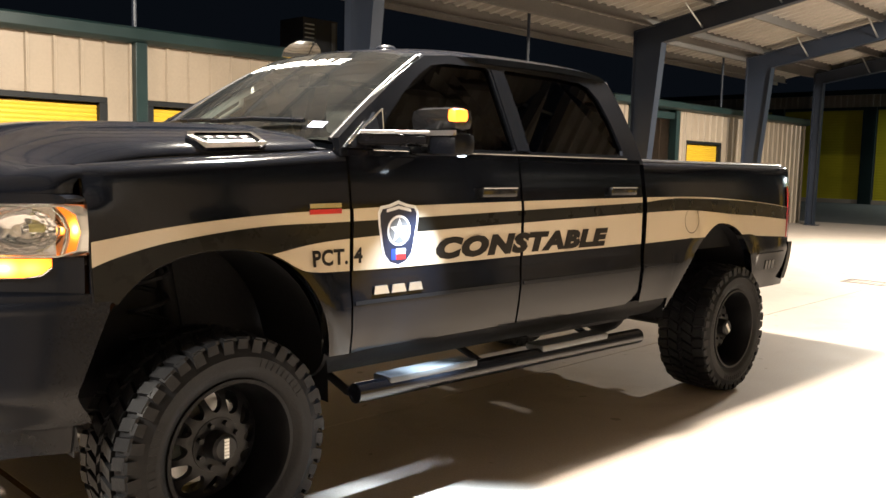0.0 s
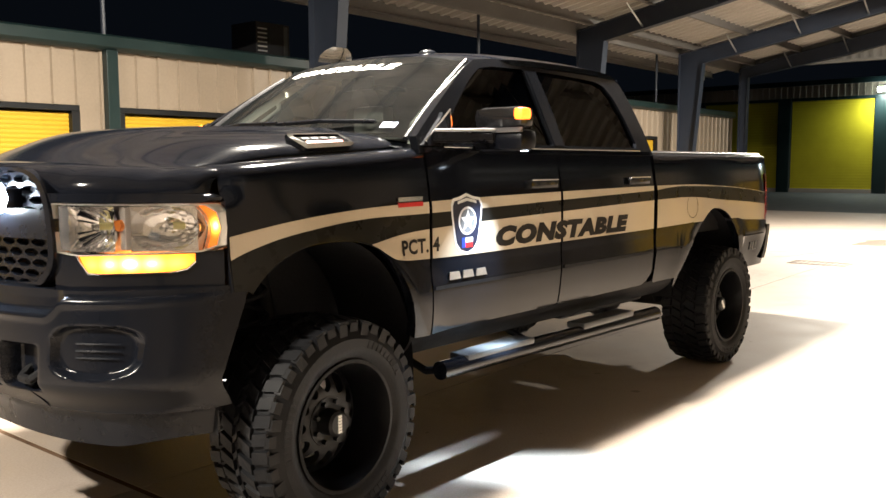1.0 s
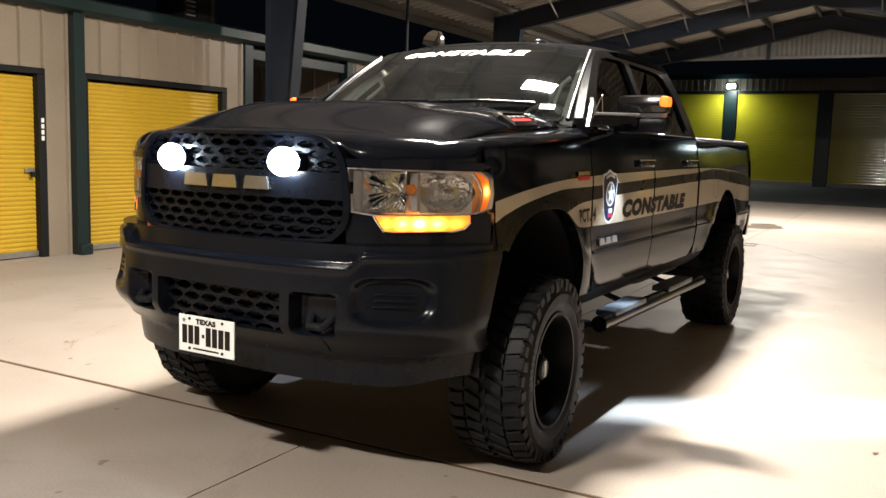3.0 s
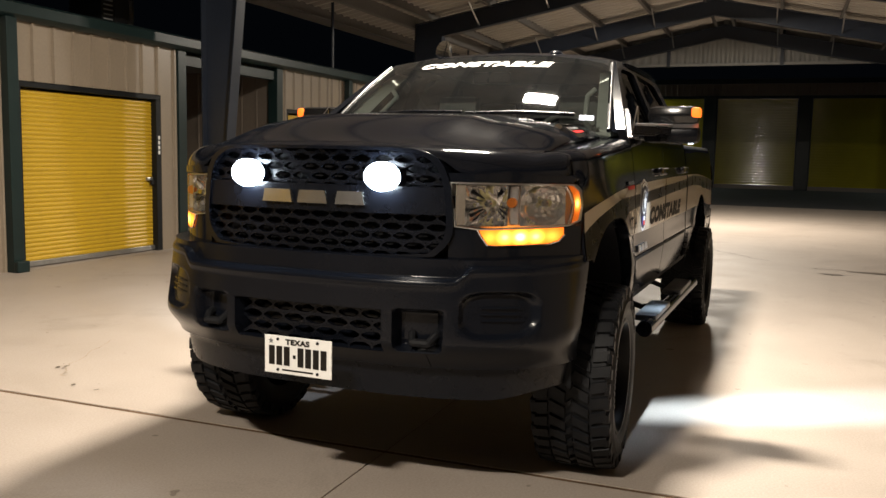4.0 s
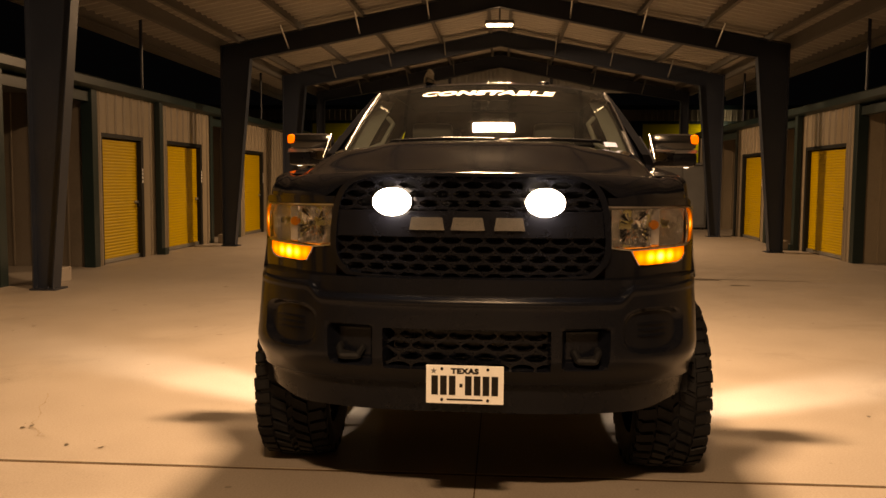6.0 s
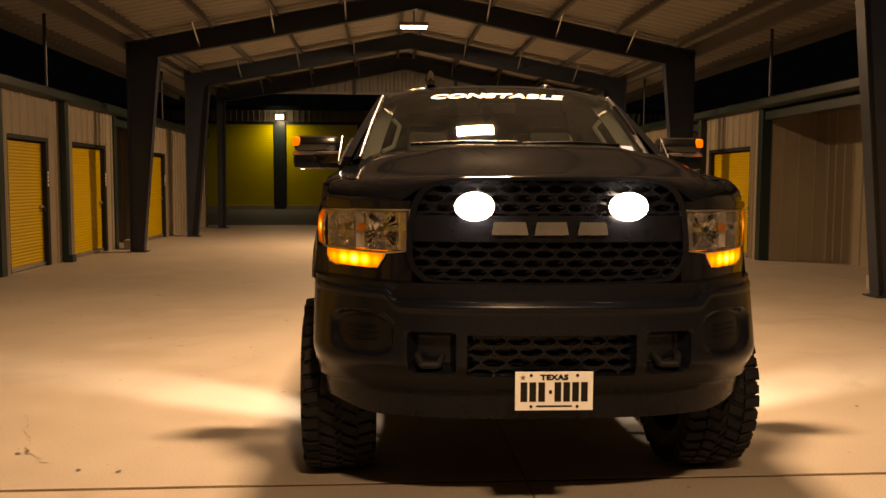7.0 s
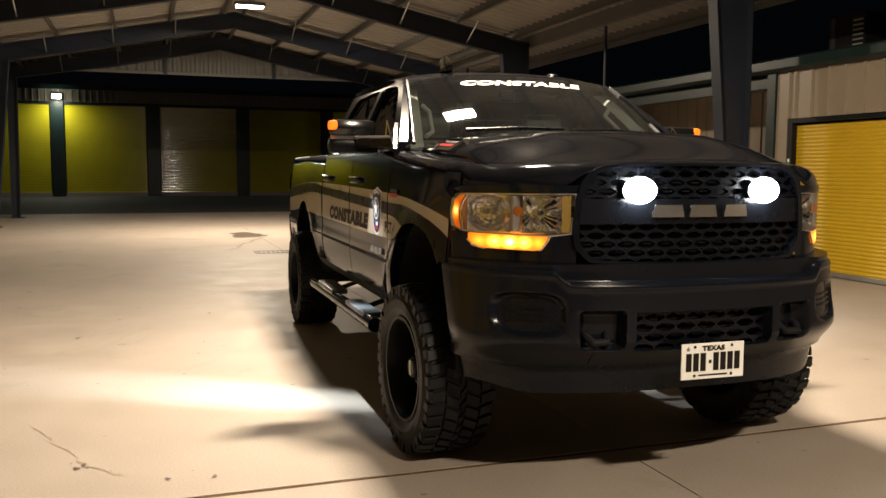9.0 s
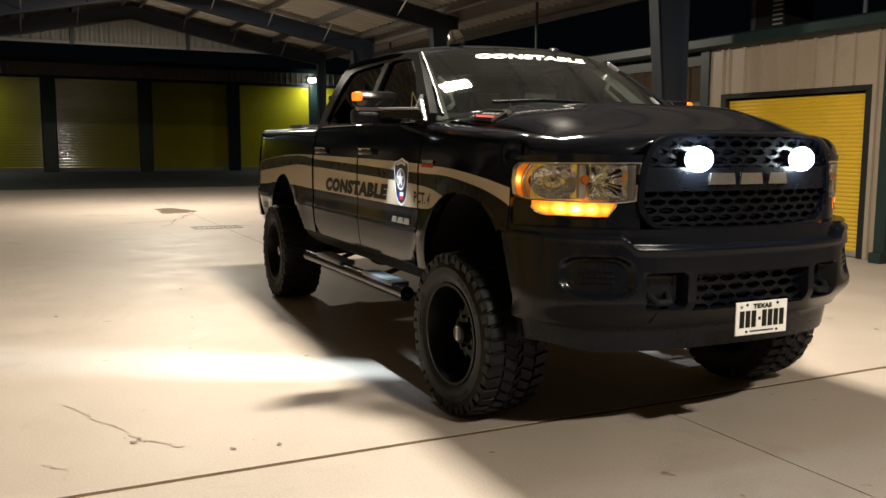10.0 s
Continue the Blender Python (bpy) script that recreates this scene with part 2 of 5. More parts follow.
def thing(name, label, category, group="", kind="", m=None):
    ob = tagged(new(name), label, category, group, kind)
    if m:
        ob.matrix_world = m
    return ob


def solid(name, bm, material, label, category, group="", kind="", smooth=False, m=None):
    ob = tagged(new(name, mesh_of(name, bm, material, smooth)), label, category, group, kind)
    if m:
        ob.matrix_world = m
    return ob


def add_box(bm, a, b, bevel=0.0):
    c = [(a[i] + b[i]) / 2 for i in range(3)]
    s = [abs(b[i] - a[i]) for i in range(3)]
    r = bmesh.ops.create_cube(bm, size=1, matrix=Matrix.Translation(c) @ Matrix.Diagonal((*s, 1)))
    if bevel:
        vs = set(r["verts"])
        bmesh.ops.bevel(bm, geom=[e for e in bm.edges if e.verts[0] in vs and e.verts[1] in vs], offset=bevel, segments=2, affect="EDGES", profile=0.6)
    return bm


def box(a, b, bevel=0.0):
    return add_box(bmesh.new(), a, b, bevel)


def add_tube(bm, p, q, r, seg=12, r2=None):
    p, q = Vector(p), Vector(q)
    d = q - p
    m = Matrix.Translation((p + q) / 2) @ d.to_track_quat("Z", "Y").to_matrix().to_4x4()
    bmesh.ops.create_cone(bm, cap_ends=True, segments=seg, radius1=r, radius2=r if r2 is None else r2, depth=d.length, matrix=m)
    return bm


def tube(p, q, r, seg=12, r2=None):
    return add_tube(bmesh.new(), p, q, r, seg, r2)


def add_pipe(bm, pts, r, seg=8):
    """A bent round bar through the points."""
    for p, q in zip(pts, pts[1:]):
        add_tube(bm, p, q, r, seg)
    for p in pts[1:-1]:
        bmesh.ops.create_icosphere(bm, subdivisions=1, radius=r * 1.02, matrix=Matrix.Translation(p))
    return bm


def lathe(profile, seg=48, axis="y"):
    """Turns (radius, along) pairs round the axis."""
    verts, faces, n = [], [], len(profile)
    for i in range(seg):
        a = 2 * math.pi * i / seg
        for r, h in profile:
            verts.append((r * math.cos(a), h, r * math.sin(a)) if axis == "y" else (r * math.cos(a), r * math.sin(a), h))
    for i in range(seg):
        j = (i + 1) % seg
        for k in range(n - 1):
            faces.append((i * n + k, i * n + k + 1, j * n + k + 1, j * n + k))
    return bm_from(verts, faces)


def grid(nu, nv, fn):
    """A sheet of nu x nv cells from fn(u, v), u and v from 0 to 1."""
    verts = [fn(i / nu, j / nv) for i in range(nu + 1) for j in range(nv + 1)]
    faces = [(i * (nv + 1) + j, (i + 1) * (nv + 1) + j, (i + 1) * (nv + 1) + j + 1, i * (nv + 1) + j + 1) for i in range(nu) for j in range(nv)]
    return bm_from(verts, faces)


def thicken(bm, vec):
    """Gives an open sheet a rim and a back, set off by vec."""
    bmesh.ops.recalc_face_normals(bm, faces=bm.faces)
    r = bmesh.ops.extrude_face_region(bm, geom=list(bm.faces), use_keep_orig=True)
    bmesh.ops.translate(bm, verts=[v for v in r["geom"] if isinstance(v, bmesh.types.BMVert)], vec=vec)
    return bm


def outline(outer, holes, to3d, depth):
    """A plate with holes: flat loops (u, v) filled, mapped by to3d(u, v), then given the depth vector."""
    bm = bmesh.new()
    for loop in (outer, *holes):
        vs = [bm.verts.new((u, v, 0)) for u, v in loop]
        for a, b in zip(vs, vs[1:] + vs[:1]):
            bm.edges.new((a, b))
    bmesh.ops.triangle_fill(bm, use_beauty=True, use_dissolve=False, edges=bm.edges)
    for v in bm.verts:
        v.co = to3d(v.co.x, v.co.y)
    return thicken(bm, depth) if depth else bm


def letters(text, shear=0.0, offset=0.0):
    """The text as a flat mesh in a unit square: (x, y) from 0 to 1, and its faces."""
    cu = bpy.data.curves.new("letters", "FONT")
    cu.body, cu.shear, cu.offset, cu.resolution_u = text, shear, offset, 3
    cu.space_character = 1.0 + 1.6 * offset
    ob = new("letters", cu)
    bpy.context.view_layer.update()
    me = bpy.data.meshes.new_from_object(ob.evaluated_get(bpy.context.evaluated_depsgraph_get()))
    bpy.data.objects.remove(ob)
    co = np.array([v.co[:2] for v in me.vertices])
    co = (co - co.min(0)) / (co.max(0) - co.min(0))
    return co, [tuple(p.vertices) for p in me.polygons]


def lettering(name, text, material, parent, to3d, shear=0.0, offset=0.0, label=""):
    co, faces = letters(text, shear, offset)
    return part(name, bm_from([to3d(u, v) for u, v in co], faces), material, parent, label)


def lerp(a, b, t):
    return a + (b - a) * t


def curve_of(points):
    """A smooth function through (x, y) points."""
    xs, ys = [p[0] for p in points], [p[1] for p in points]

    def f(x):
        if x <= xs[0]:
            return ys[0]
        if x >= xs[-1]:
            return ys[-1]
        i = max(k for k in range(len(xs) - 1) if xs[k] <= x)
        t = (x - xs[i]) / (xs[i + 1] - xs[i])

        def slope(k):
            if 0 < k < len(xs) - 1:
                return (ys[k + 1] - ys[k - 1]) / (xs[k + 1] - xs[k - 1])
            k = min(max(k, 0), len(xs) - 2)
            return (ys[k + 1] - ys[k]) / (xs[k + 1] - xs[k])
        h = xs[i + 1] - xs[i]
        return ((2 * t**3 - 3 * t**2 + 1) * ys[i] + (t**3 - 2 * t**2 + t) * h * slope(i) + (3 * t**2 - 2 * t**3) * ys[i + 1] + (t**3 - t**2) * h * slope(i + 1))
    return f


def smooth01(t):
    t = min(1, max(0, t))
    return t * t * (3 - 2 * t)


M_INSET = surface("matte_black_inset", (0.005, 0.005, 0.006), 0.7, 0, 0.2, 6, 120, 0.05, spec=0.03)
M_BAR = surface("dull_grey_marking", (0.16, 0.16, 0.165), 0.6, 0, 0.1, 6, 120, 0.0, spec=0.05)
M_BULB = surface("frosted_bulb", (0.75, 0.68, 0.30), 0.3, 0, 0.1, 8, 60, 0.0)
M_MIRRORTRIM = surface("satin_silver_trim", (0.30, 0.30, 0.31), 0.32, 0.7, 0.06, 8, 80, 0.0)
M_BRIGHT = surface("satin_bright_trim", (0.80, 0.80, 0.79), 0.30, 0.9, 0.04, 8, 80, 0.0)
M_BADGE = surface("satin_silver_badge", (0.62, 0.61, 0.58), 0.2, 0.95, 0.06, 8, 80, 0.0)


# ---- the place ----
WALL = 6.40      # the storage fronts stand at y = +-WALL
EAVE_Y, EAVE_Z, RIDGE_Z = 7.0, 4.22, 5.62
END_X = 23.2     # canopy's far gable
START_X = -14.0
FX = 43.2        # front of the far building


def deck_z(y):
    return RIDGE_Z - (RIDGE_Z - EAVE_Z) * abs(y) / EAVE_Y


def corrugated(u0, u1, v0, v1, pitch, depth, rib, to3d, back, slope=0.25):
    """A ribbed sheet: flat pans of the pitch with a raised rib; to3d(u, v, d) maps it; back is its thickness vector."""
    prof, u = [], u0
    while u < u1 - 1e-4:
        e = min(u + pitch, u1)
        prof.append((u, 0.0))
        a, b = e - rib, e
        if e - u > rib * 1.5:
            prof += [(a, 0.0), (a + rib * slope, depth), (b - rib * slope, depth)]
        u = e
    prof.append((u1, 0.0))
    n = len(prof)
    verts = [to3d(u, v, d) for v in (v0, v1) for u, d in prof]
    faces = [(i, i + 1, n + i + 1, n + i) for i in range(n - 1)]
    return thicken(bm_from(verts, faces), back)


# floor slabs with open joints
ground = solid("ground", grid(1, 1, lambda u, v: (lerp(-150, 250, u), lerp(-150, 150, v), -0.004)), M_JOINT, "dark bare ground below the slabs", "ground", kind="structure")
floor = thing("floor", "pale tan concrete floor slabs with dark joints and stains", "floor", kind="structure")
XJ = [-14.7, -7.5, -0.30, 18.0, 25.0]
YJ = [-20.0, -12.6, -6.3, 0.0, 6.3, 12.6, 20.0]
for x0, x1 in zip(XJ, XJ[1:]):
    for y0, y1 in zip(YJ, YJ[1:]):
        part("slab", box((x0 + 0.017, y0 + 0.0035, -0.15), (x1 - 0.017, y1 - 0.0035, 0.0)), M_FLOOR, floor)


M_ASPHALT = surface("asphalt", (0.045, 0.047, 0.05), 0.8, 0, 0.35, 1.2, 25, 0.5)
solid("road", box((25.01, -40, -0.2), (FX + 0.0, 40, -0.001)), M_ASPHALT, "dark asphalt drive beyond the slabs", "road", kind="structure")


def stain_shape(cx, cy, rx, ry, seed):
    r = random.Random(seed)
    ph = [r.uniform(0, 6.3) for _ in range(4)]
    pts = []
    for i in range(40):
        a = 2 * math.pi * i / 40
        k = 1 + 0.22 * math.sin(2 * a + ph[0]) + 0.16 * math.sin(3 * a + ph[1]) + 0.10 * math.sin(7 * a + ph[2])
        pts.append((cx + rx * k * math.cos(a), cy + ry * k * math.sin(a)))
    return outline(pts, [], lambda u, v: (u, v, 0.004), None)


M_STAIN = surface("oil_stain", (0.085, 0.064, 0.046), 0.5, 0, 0.4, 2, 20, 0.1)
solid("oil_stain", stain_shape(14.8, 0.2, 0.62, 0.42, 4), M_STAIN, "dark oil stain on the concrete floor", "stain", kind="structure")
for k in range(46):
    r = random.Random(100 + k)
    solid("debris", stain_shape(r.uniform(-1.6, 9), r.choice((-1, 1)) * r.uniform(1.5, 5.6), r.uniform(0.008, 0.022), r.uniform(0.006, 0.016), k),
          M_STAIN, "small dark scrap of dirt on the concrete floor", "debris", "scraps of dirt on the floor")
drain = thing("floor_drain", "rusty slotted steel drain grate set in the concrete", "drain")
part("frame", outline([(10.55, -0.28), (11.0, -0.28), (11.0, 0.52), (10.55, 0.52)], [[(10.59, -0.24), (10.96, -0.24), (10.96, 0.48), (10.59, 0.48)]], lambda u, v: (u, v, 0.006), (0, 0, -0.02)), M_STAIN, drain)
for i in range(9):
    part("bar", box((10.6, -0.215 + i * 0.08, -0.01), (10.95, -0.18 + i * 0.08, 0.003)), M_STAIN, drain)


def rollup_door(x0, x1, side, number=True, h=2.10, lock_left=False):
    """A yellow roll-up curtain in black jambs, its face at y = side * WALL."""
    s, y = side, side * WALL
    d = thing("rollup_door", "bright yellow ribbed steel roll-up storage door, closed", "door", "roll-up storage doors")
    jw = 0.14
    rows = int((h - 0.1) / 0.052)
    verts, faces = [], []
    for i in range(rows * 4 + 1):
        z = 0.07 + (h - 0.09) * i / (rows * 4)
        dep = (0.0, 0.009, 0.012, 0.009)[i % 4]
        verts += [(x0 + jw * 0.5, y + s * (0.10 - dep), z), (x1 - jw * 0.5, y + s * (0.10 - dep), z)]
    faces = [(2 * i, 2 * i + 1, 2 * i + 3, 2 * i + 2) for i in range(rows * 4)]
    part("curtain", bm_from(verts, faces), M_YELLOW, d, smooth=60)
    part("bottom_bar", box((x0 + jw * 0.5, y + s * 0.06, 0.012), (x1 - jw * 0.5, y + s * 0.12, 0.075), 0.006), M_GALV, d, "galvanised bottom bar")
    for a, b in ((x0 - 0.02, x0 + jw * 0.55), (x1 - jw * 0.55, x1 + 0.02)):
        part("jamb", box((a, y + s * 0.005, 0.0), (b, y + s * 0.16, h), 0.004), M_JAMB, d, "black steel jamb")
    part("header", box((x0 - 0.02, y + s * 0.005, h + 0.002), (x1 + 0.02, y + s * 0.16, h + 0.07), 0.004), M_JAMB, d, "black steel head trim")
    lx = x0 + 0.13 if lock_left else x1 - 0.13
    latch = part("latch", box((lx - 0.09, y + s * 0.055, 0.985), (lx + 0.03, y + s * 0.085, 1.03), 0.005), M_GALV, d, "steel slide latch")
    part("padlock", box((lx - 0.035, y + s * 0.02, 0.93), (lx + 0.015, y + s * 0.055, 0.99), 0.008), M_CHASSIS, latch)
    if number:
        nx = x0 + 0.025 if lock_left else x1 - 0.025
        for k in range(4):
            z = 1.58 - k * 0.068
            part("number_bar", box((nx - 0.018, y + s * 0.001, z - 0.025), (nx + 0.018, y + s * 0.0045, z + 0.025)), M_WHITE, d, "white bar in place of a digit")
    return d


def storage_front(side, bays, recesses, x_end):
    """The building along one side of the aisle: doors, tan ribbed panels, posts, recesses, gutter."""
    s, y = side, side * WALL
    wn = "wall_north" if s > 0 else "wall_south"
    wall = thing(wn, "tan ribbed metal storage building front with dark green trim", "wall", kind="structure")
    top = 2.83

    def face(u, v, d):
        return (u, y - s * d, v)

    def panel(x0, x1, z0=0.0, z1=top):
        if x1 - x0 > 0.04:
            part("panel", corrugated(x0, x1, z0, z1, 0.305, 0.030, 0.055, face, (0, s * 0.04, 0)), M_TAN, wall)

    marks = sorted(bays + recesses)
    x = START_X
    for (x0, x1) in marks:
        panel(x, x0 - 0.02)
        if (x0, x1) in bays:
            panel(x0 - 0.02, x1 + 0.02, 2.17, top)
        else:
            dep = 2.6 if s > 0 else 1.3
            for xx, q in ((x0, 1), (x1, -1)):
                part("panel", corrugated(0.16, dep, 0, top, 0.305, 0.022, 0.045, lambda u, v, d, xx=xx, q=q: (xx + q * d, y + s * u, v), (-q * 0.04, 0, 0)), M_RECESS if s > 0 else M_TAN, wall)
                part("post", box((xx - 0.09, y - s * 0.035, 0), (xx + 0.09, y + s * 0.15, top), 0.006), M_GREEN, wall, "dark green corner post")
            part("panel", corrugated(x0, x1, 0, top, 0.305, 0.022, 0.045, lambda u, v, d: (u, y + s * (dep - d), v), (0, s * 0.04, 0)), M_TAN, wall)
            part("soffit", box((x0, y + s * 0.16, top - 0.05), (x1, y + s * dep, top)), M_PURLIN, wall)
            part("lintel", box((x0 + 0.09, y + s * 0.01, top - 0.20), (x1 - 0.09, y + s * 0.14, top - 0.05), 0.006), M_GREEN, wall)
        x = x1 + 0.02
    panel(x, x_end)
    # closing back of the building and its low roof
    part("back", box((START_X, y + s * 3.2, 0), (x_end, y + s * 3.3, top)), M_TAN, wall)
    part("end", box((x_end, y, 0), (x_end + 0.06, y + s * 3.3, top)), M_TAN, wall)
    part("roof_sheet", corrugated(START_X, x_end, 0.05, 4.4, 0.305, 0.03, 0.05, lambda u, v, d: (u, y + s * v, 2.93 + d + v * 0.03), (0, 0, -0.02)), M_TAN, wall)
    gutter = thing("gutter", "dark green steel box gutter and eave trim", "gutter", "gutters along the roofs", kind="structure")
    prof = [(0.0, top), (-0.10, top + 0.01), (-0.14, top + 0.05), (-0.14, top + 0.165), (-0.10, top + 0.195), (-0.06, top + 0.195), (0.05, top + 0.185), (0.05, top)]
    n = len(prof)
    part("trough", bm_from([(xx, y + s * a, b) for xx in (START_X, x_end) for a, b in prof], [(i, (i + 1) % n, n + (i + 1) % n, n + i) for i in range(n)] + [tuple(range(n)), tuple(range(2 * n - 1, n - 1, -1))]), M_GREEN, gutter, smooth=40)
    return wall


N_BAYS = [(-11.6, -9.2), (-8.8, -6.4), (-5.4, -3.0), (-2.6, -0.2), (0.55, 2.93), (3.46, 5.90), (9.20, 10.85), (11.93, 13.90), (16.9, 18.7)]
N_REC = [(6.35, 8.95), (14.45, 16.45)]
S_BAYS = [(3.44, 5.96), (11.90, 14.05), (17.0, 18.8)]
S_REC = [(6.3, 11.45), (14.6, 16.6), (19.3, 22.6)]
storage_front(1, N_BAYS, N_REC, 23.9)
storage_front(-1, S_BAYS, S_REC, 23.9)
for a, b in N_BAYS:
    rollup_door(a, b, 1)
for a, b in S_BAYS:
    rollup_door(a, b, -1, lock_left=False if a < 4 else True)


def door_post(x, s):
    p = thing("trim_post", "dark green square downspout post between storage doors", "post", "posts along the storage fronts")
    y = s * WALL
    part("shaft", box((x - 0.075, y - s * 0.13, 0.0), (x + 0.075, y - s * 0.025, 2.84), 0.008), M_GREEN, p)
    part("shoe", box((x - 0.085, y - s * 0.20, 0.0), (x + 0.085, y - s * 0.132, 0.13), 0.015), M_GREEN, p)


for x in (-5.9, -2.8, 3.32, 11.4):
    door_post(x, 1)
for x in (-5.9, -2.7, 3.1, 14.3):
    door_post(x, -1)


def thin_post(x, s):
    b = bmesh.new()
    add_tube(b, (x, s * (WALL + 0.02), 2.97), (x, s * (WALL + 0.02), deck_z(WALL) - 0.05), 0.03, 10)
    add_tube(b, (x, s * (WALL + 0.02), 2.96), (x, s * (WALL + 0.02), 3.0), 0.05, 10)
    solid("downspout", b, M_STEEL, "thin dark steel downspout pipe from the canopy eave", "pipe", "downspouts of the canopy", smooth=True)


for x in (3.3, 10.9, 18.6, -4.5):
    thin_post(x, 1)
    thin_post(x + 0.3, -1)


def low_curb(x, y):
    solid("concrete_block", box((x - 0.18, y - 0.16, 0), (x + 0.18, y + 0.16, 0.2), 0.015), M_FLOOR, "small raw concrete footing block", "block", "footing blocks at the posts")


for x, s in ((7.0, 1), (14.5, 1), (6.75, -1), (14.5, -1)):
    low_curb(x, s * 6.05)


M_UNIT = surface("weathered_unit_paint", (0.035, 0.036, 0.04), 0.55, 0, 0.2, 2, 40, 0.05)


def rooftop_unit(x, y):
    u = thing("rooftop_unit", "grey rooftop air conditioning unit with pale louvres", "air conditioner", "rooftop units", m=pose(x, y, 3.06))
    part("cabinet", box((-0.4, -0.36, 0.06), (0.4, 0.36, 1.02), 0.02), M_UNIT, u)
    for q in (-1, 1):
        for k in range(7):
            part("louvre", box((-0.37, q * 0.375 - 0.010, 0.40 + k * 0.08), (-0.16, q * 0.375 + 0.010, 0.424 + k * 0.08), 0.004), M_WHITE, u)
        part("access_panel", box((-0.10, q * 0.362 - 0.008, 0.4), (0.10, q * 0.362 + 0.008, 0.98), 0.004), M_UNIT, u)
        part("corner_guard", box((0.25, q * 0.365 - 0.01, 0.3), (0.34, q * 0.365 + 0.01, 0.98), 0.004), M_GREY, u)
    part("curb", box((-0.45, -0.41, -0.09), (0.45, 0.41, 0.06)), M_STEEL, u)
    part("fan_guard", lathe([(0.05, 1.05), (0.22, 1.05), (0.24, 1.01)], 24, "z"), M_UNIT, u)


rooftop_unit(8.3, 9.6)
rooftop_unit(7.7, -9.4)


def crack(points, w, seed):
    r = random.Random(seed)
    out_a, out_b = [], []
    for i, (x, y) in enumerate(points):
        q = points[min(i + 1, len(points) - 1)]
        p = points[max(i - 1, 0)]
        d = Vector((q[0] - p[0], q[1] - p[1])).normalized()
        k = w * r.uniform(0.5, 1.3)
        out_a.append((x - d.y * k, y + d.x * k))
        out_b.append((x + d.y * k, y - d.x * k))
    n = len(points)
    return bm_from([(x, y, 0.003) for x, y in out_a + out_b], [(i, i + 1, n + i + 1, n + i) for i in range(n - 1)])


def wander(x0, y0, x1, y1, n, amp, seed):
    r = random.Random(seed)
    return [(lerp(x0, x1, i / n) + r.uniform(-amp, amp), lerp(y0, y1, i / n) + r.uniform(-amp, amp)) for i in range(n + 1)]


for k, (x0, y0, x1, y1, w) in enumerate(((14.6, -0.2, 11.2, 0.9, 0.012), (12.4, 0.5, 11.6, 2.4, 0.010), (11.0, -0.3, 9.2, -1.6, 0.010), (8.6, -2.2, 8.3, -4.6, 0.012))):
    solid("floor_crack", crack(wander(x0, y0, x1, y1, 14, 0.06, k), w, k), M_STAIN, "thin dark hairline crack in the concrete floor", "crack", kind="structure")
for k, (x, y, rx, ry) in enumerate(((8.4, -3.0, 0.10, 0.30), (8.0, -2.4, 0.06, 0.16), (7.7, -3.4, 0.05, 0.12), (0.25, 2.6, 0.02, 0.014), (-0.2, 3.3, 0.022, 0.015))):
    solid("oil_stain", stain_shape(x, y, rx, ry, 20 + k), M_STAIN, "small dark stain on the concrete floor", "stain", kind="structure")


# faint scuffs and a crack by the front joint
for k, (x0, y0, x1, y1, w) in enumerate(((1.02, 2.86, 0.29, 2.57, 0.012), (0.29, 2.57, 0.10, 2.40, 0.016), (0.12, 3.0, 0.02, 2.9, 0.01), (-0.75, 2.2, -1.3, 2.35, 0.012), (0.4, -3.0, 0.1, -2.7, 0.014), (-0.9, 3.3, -1.25, 3.55, 0.010))):
    solid("floor_crack", crack(wander(x0, y0, x1, y1, 12, 0.016, 40 + k), w * 0.34, 40 + k), M_SCUFF, "faint brownish scuff in the concrete floor", "crack", kind="structure")
for k, (x, y, r_) in enumerate(((0.29, 2.57, 0.012), (0.24, 2.55, 0.006), (0.33, 2.63, 0.005), (-0.06, 1.99, 0.012), (0.5, -2.85, 0.016))):
    solid("oil_stain", stain_shape(x, y, r_ * 1.3, r_, 60 + k), M_STAIN, "small dark stain on the concrete floor", "stain", kind="structure")


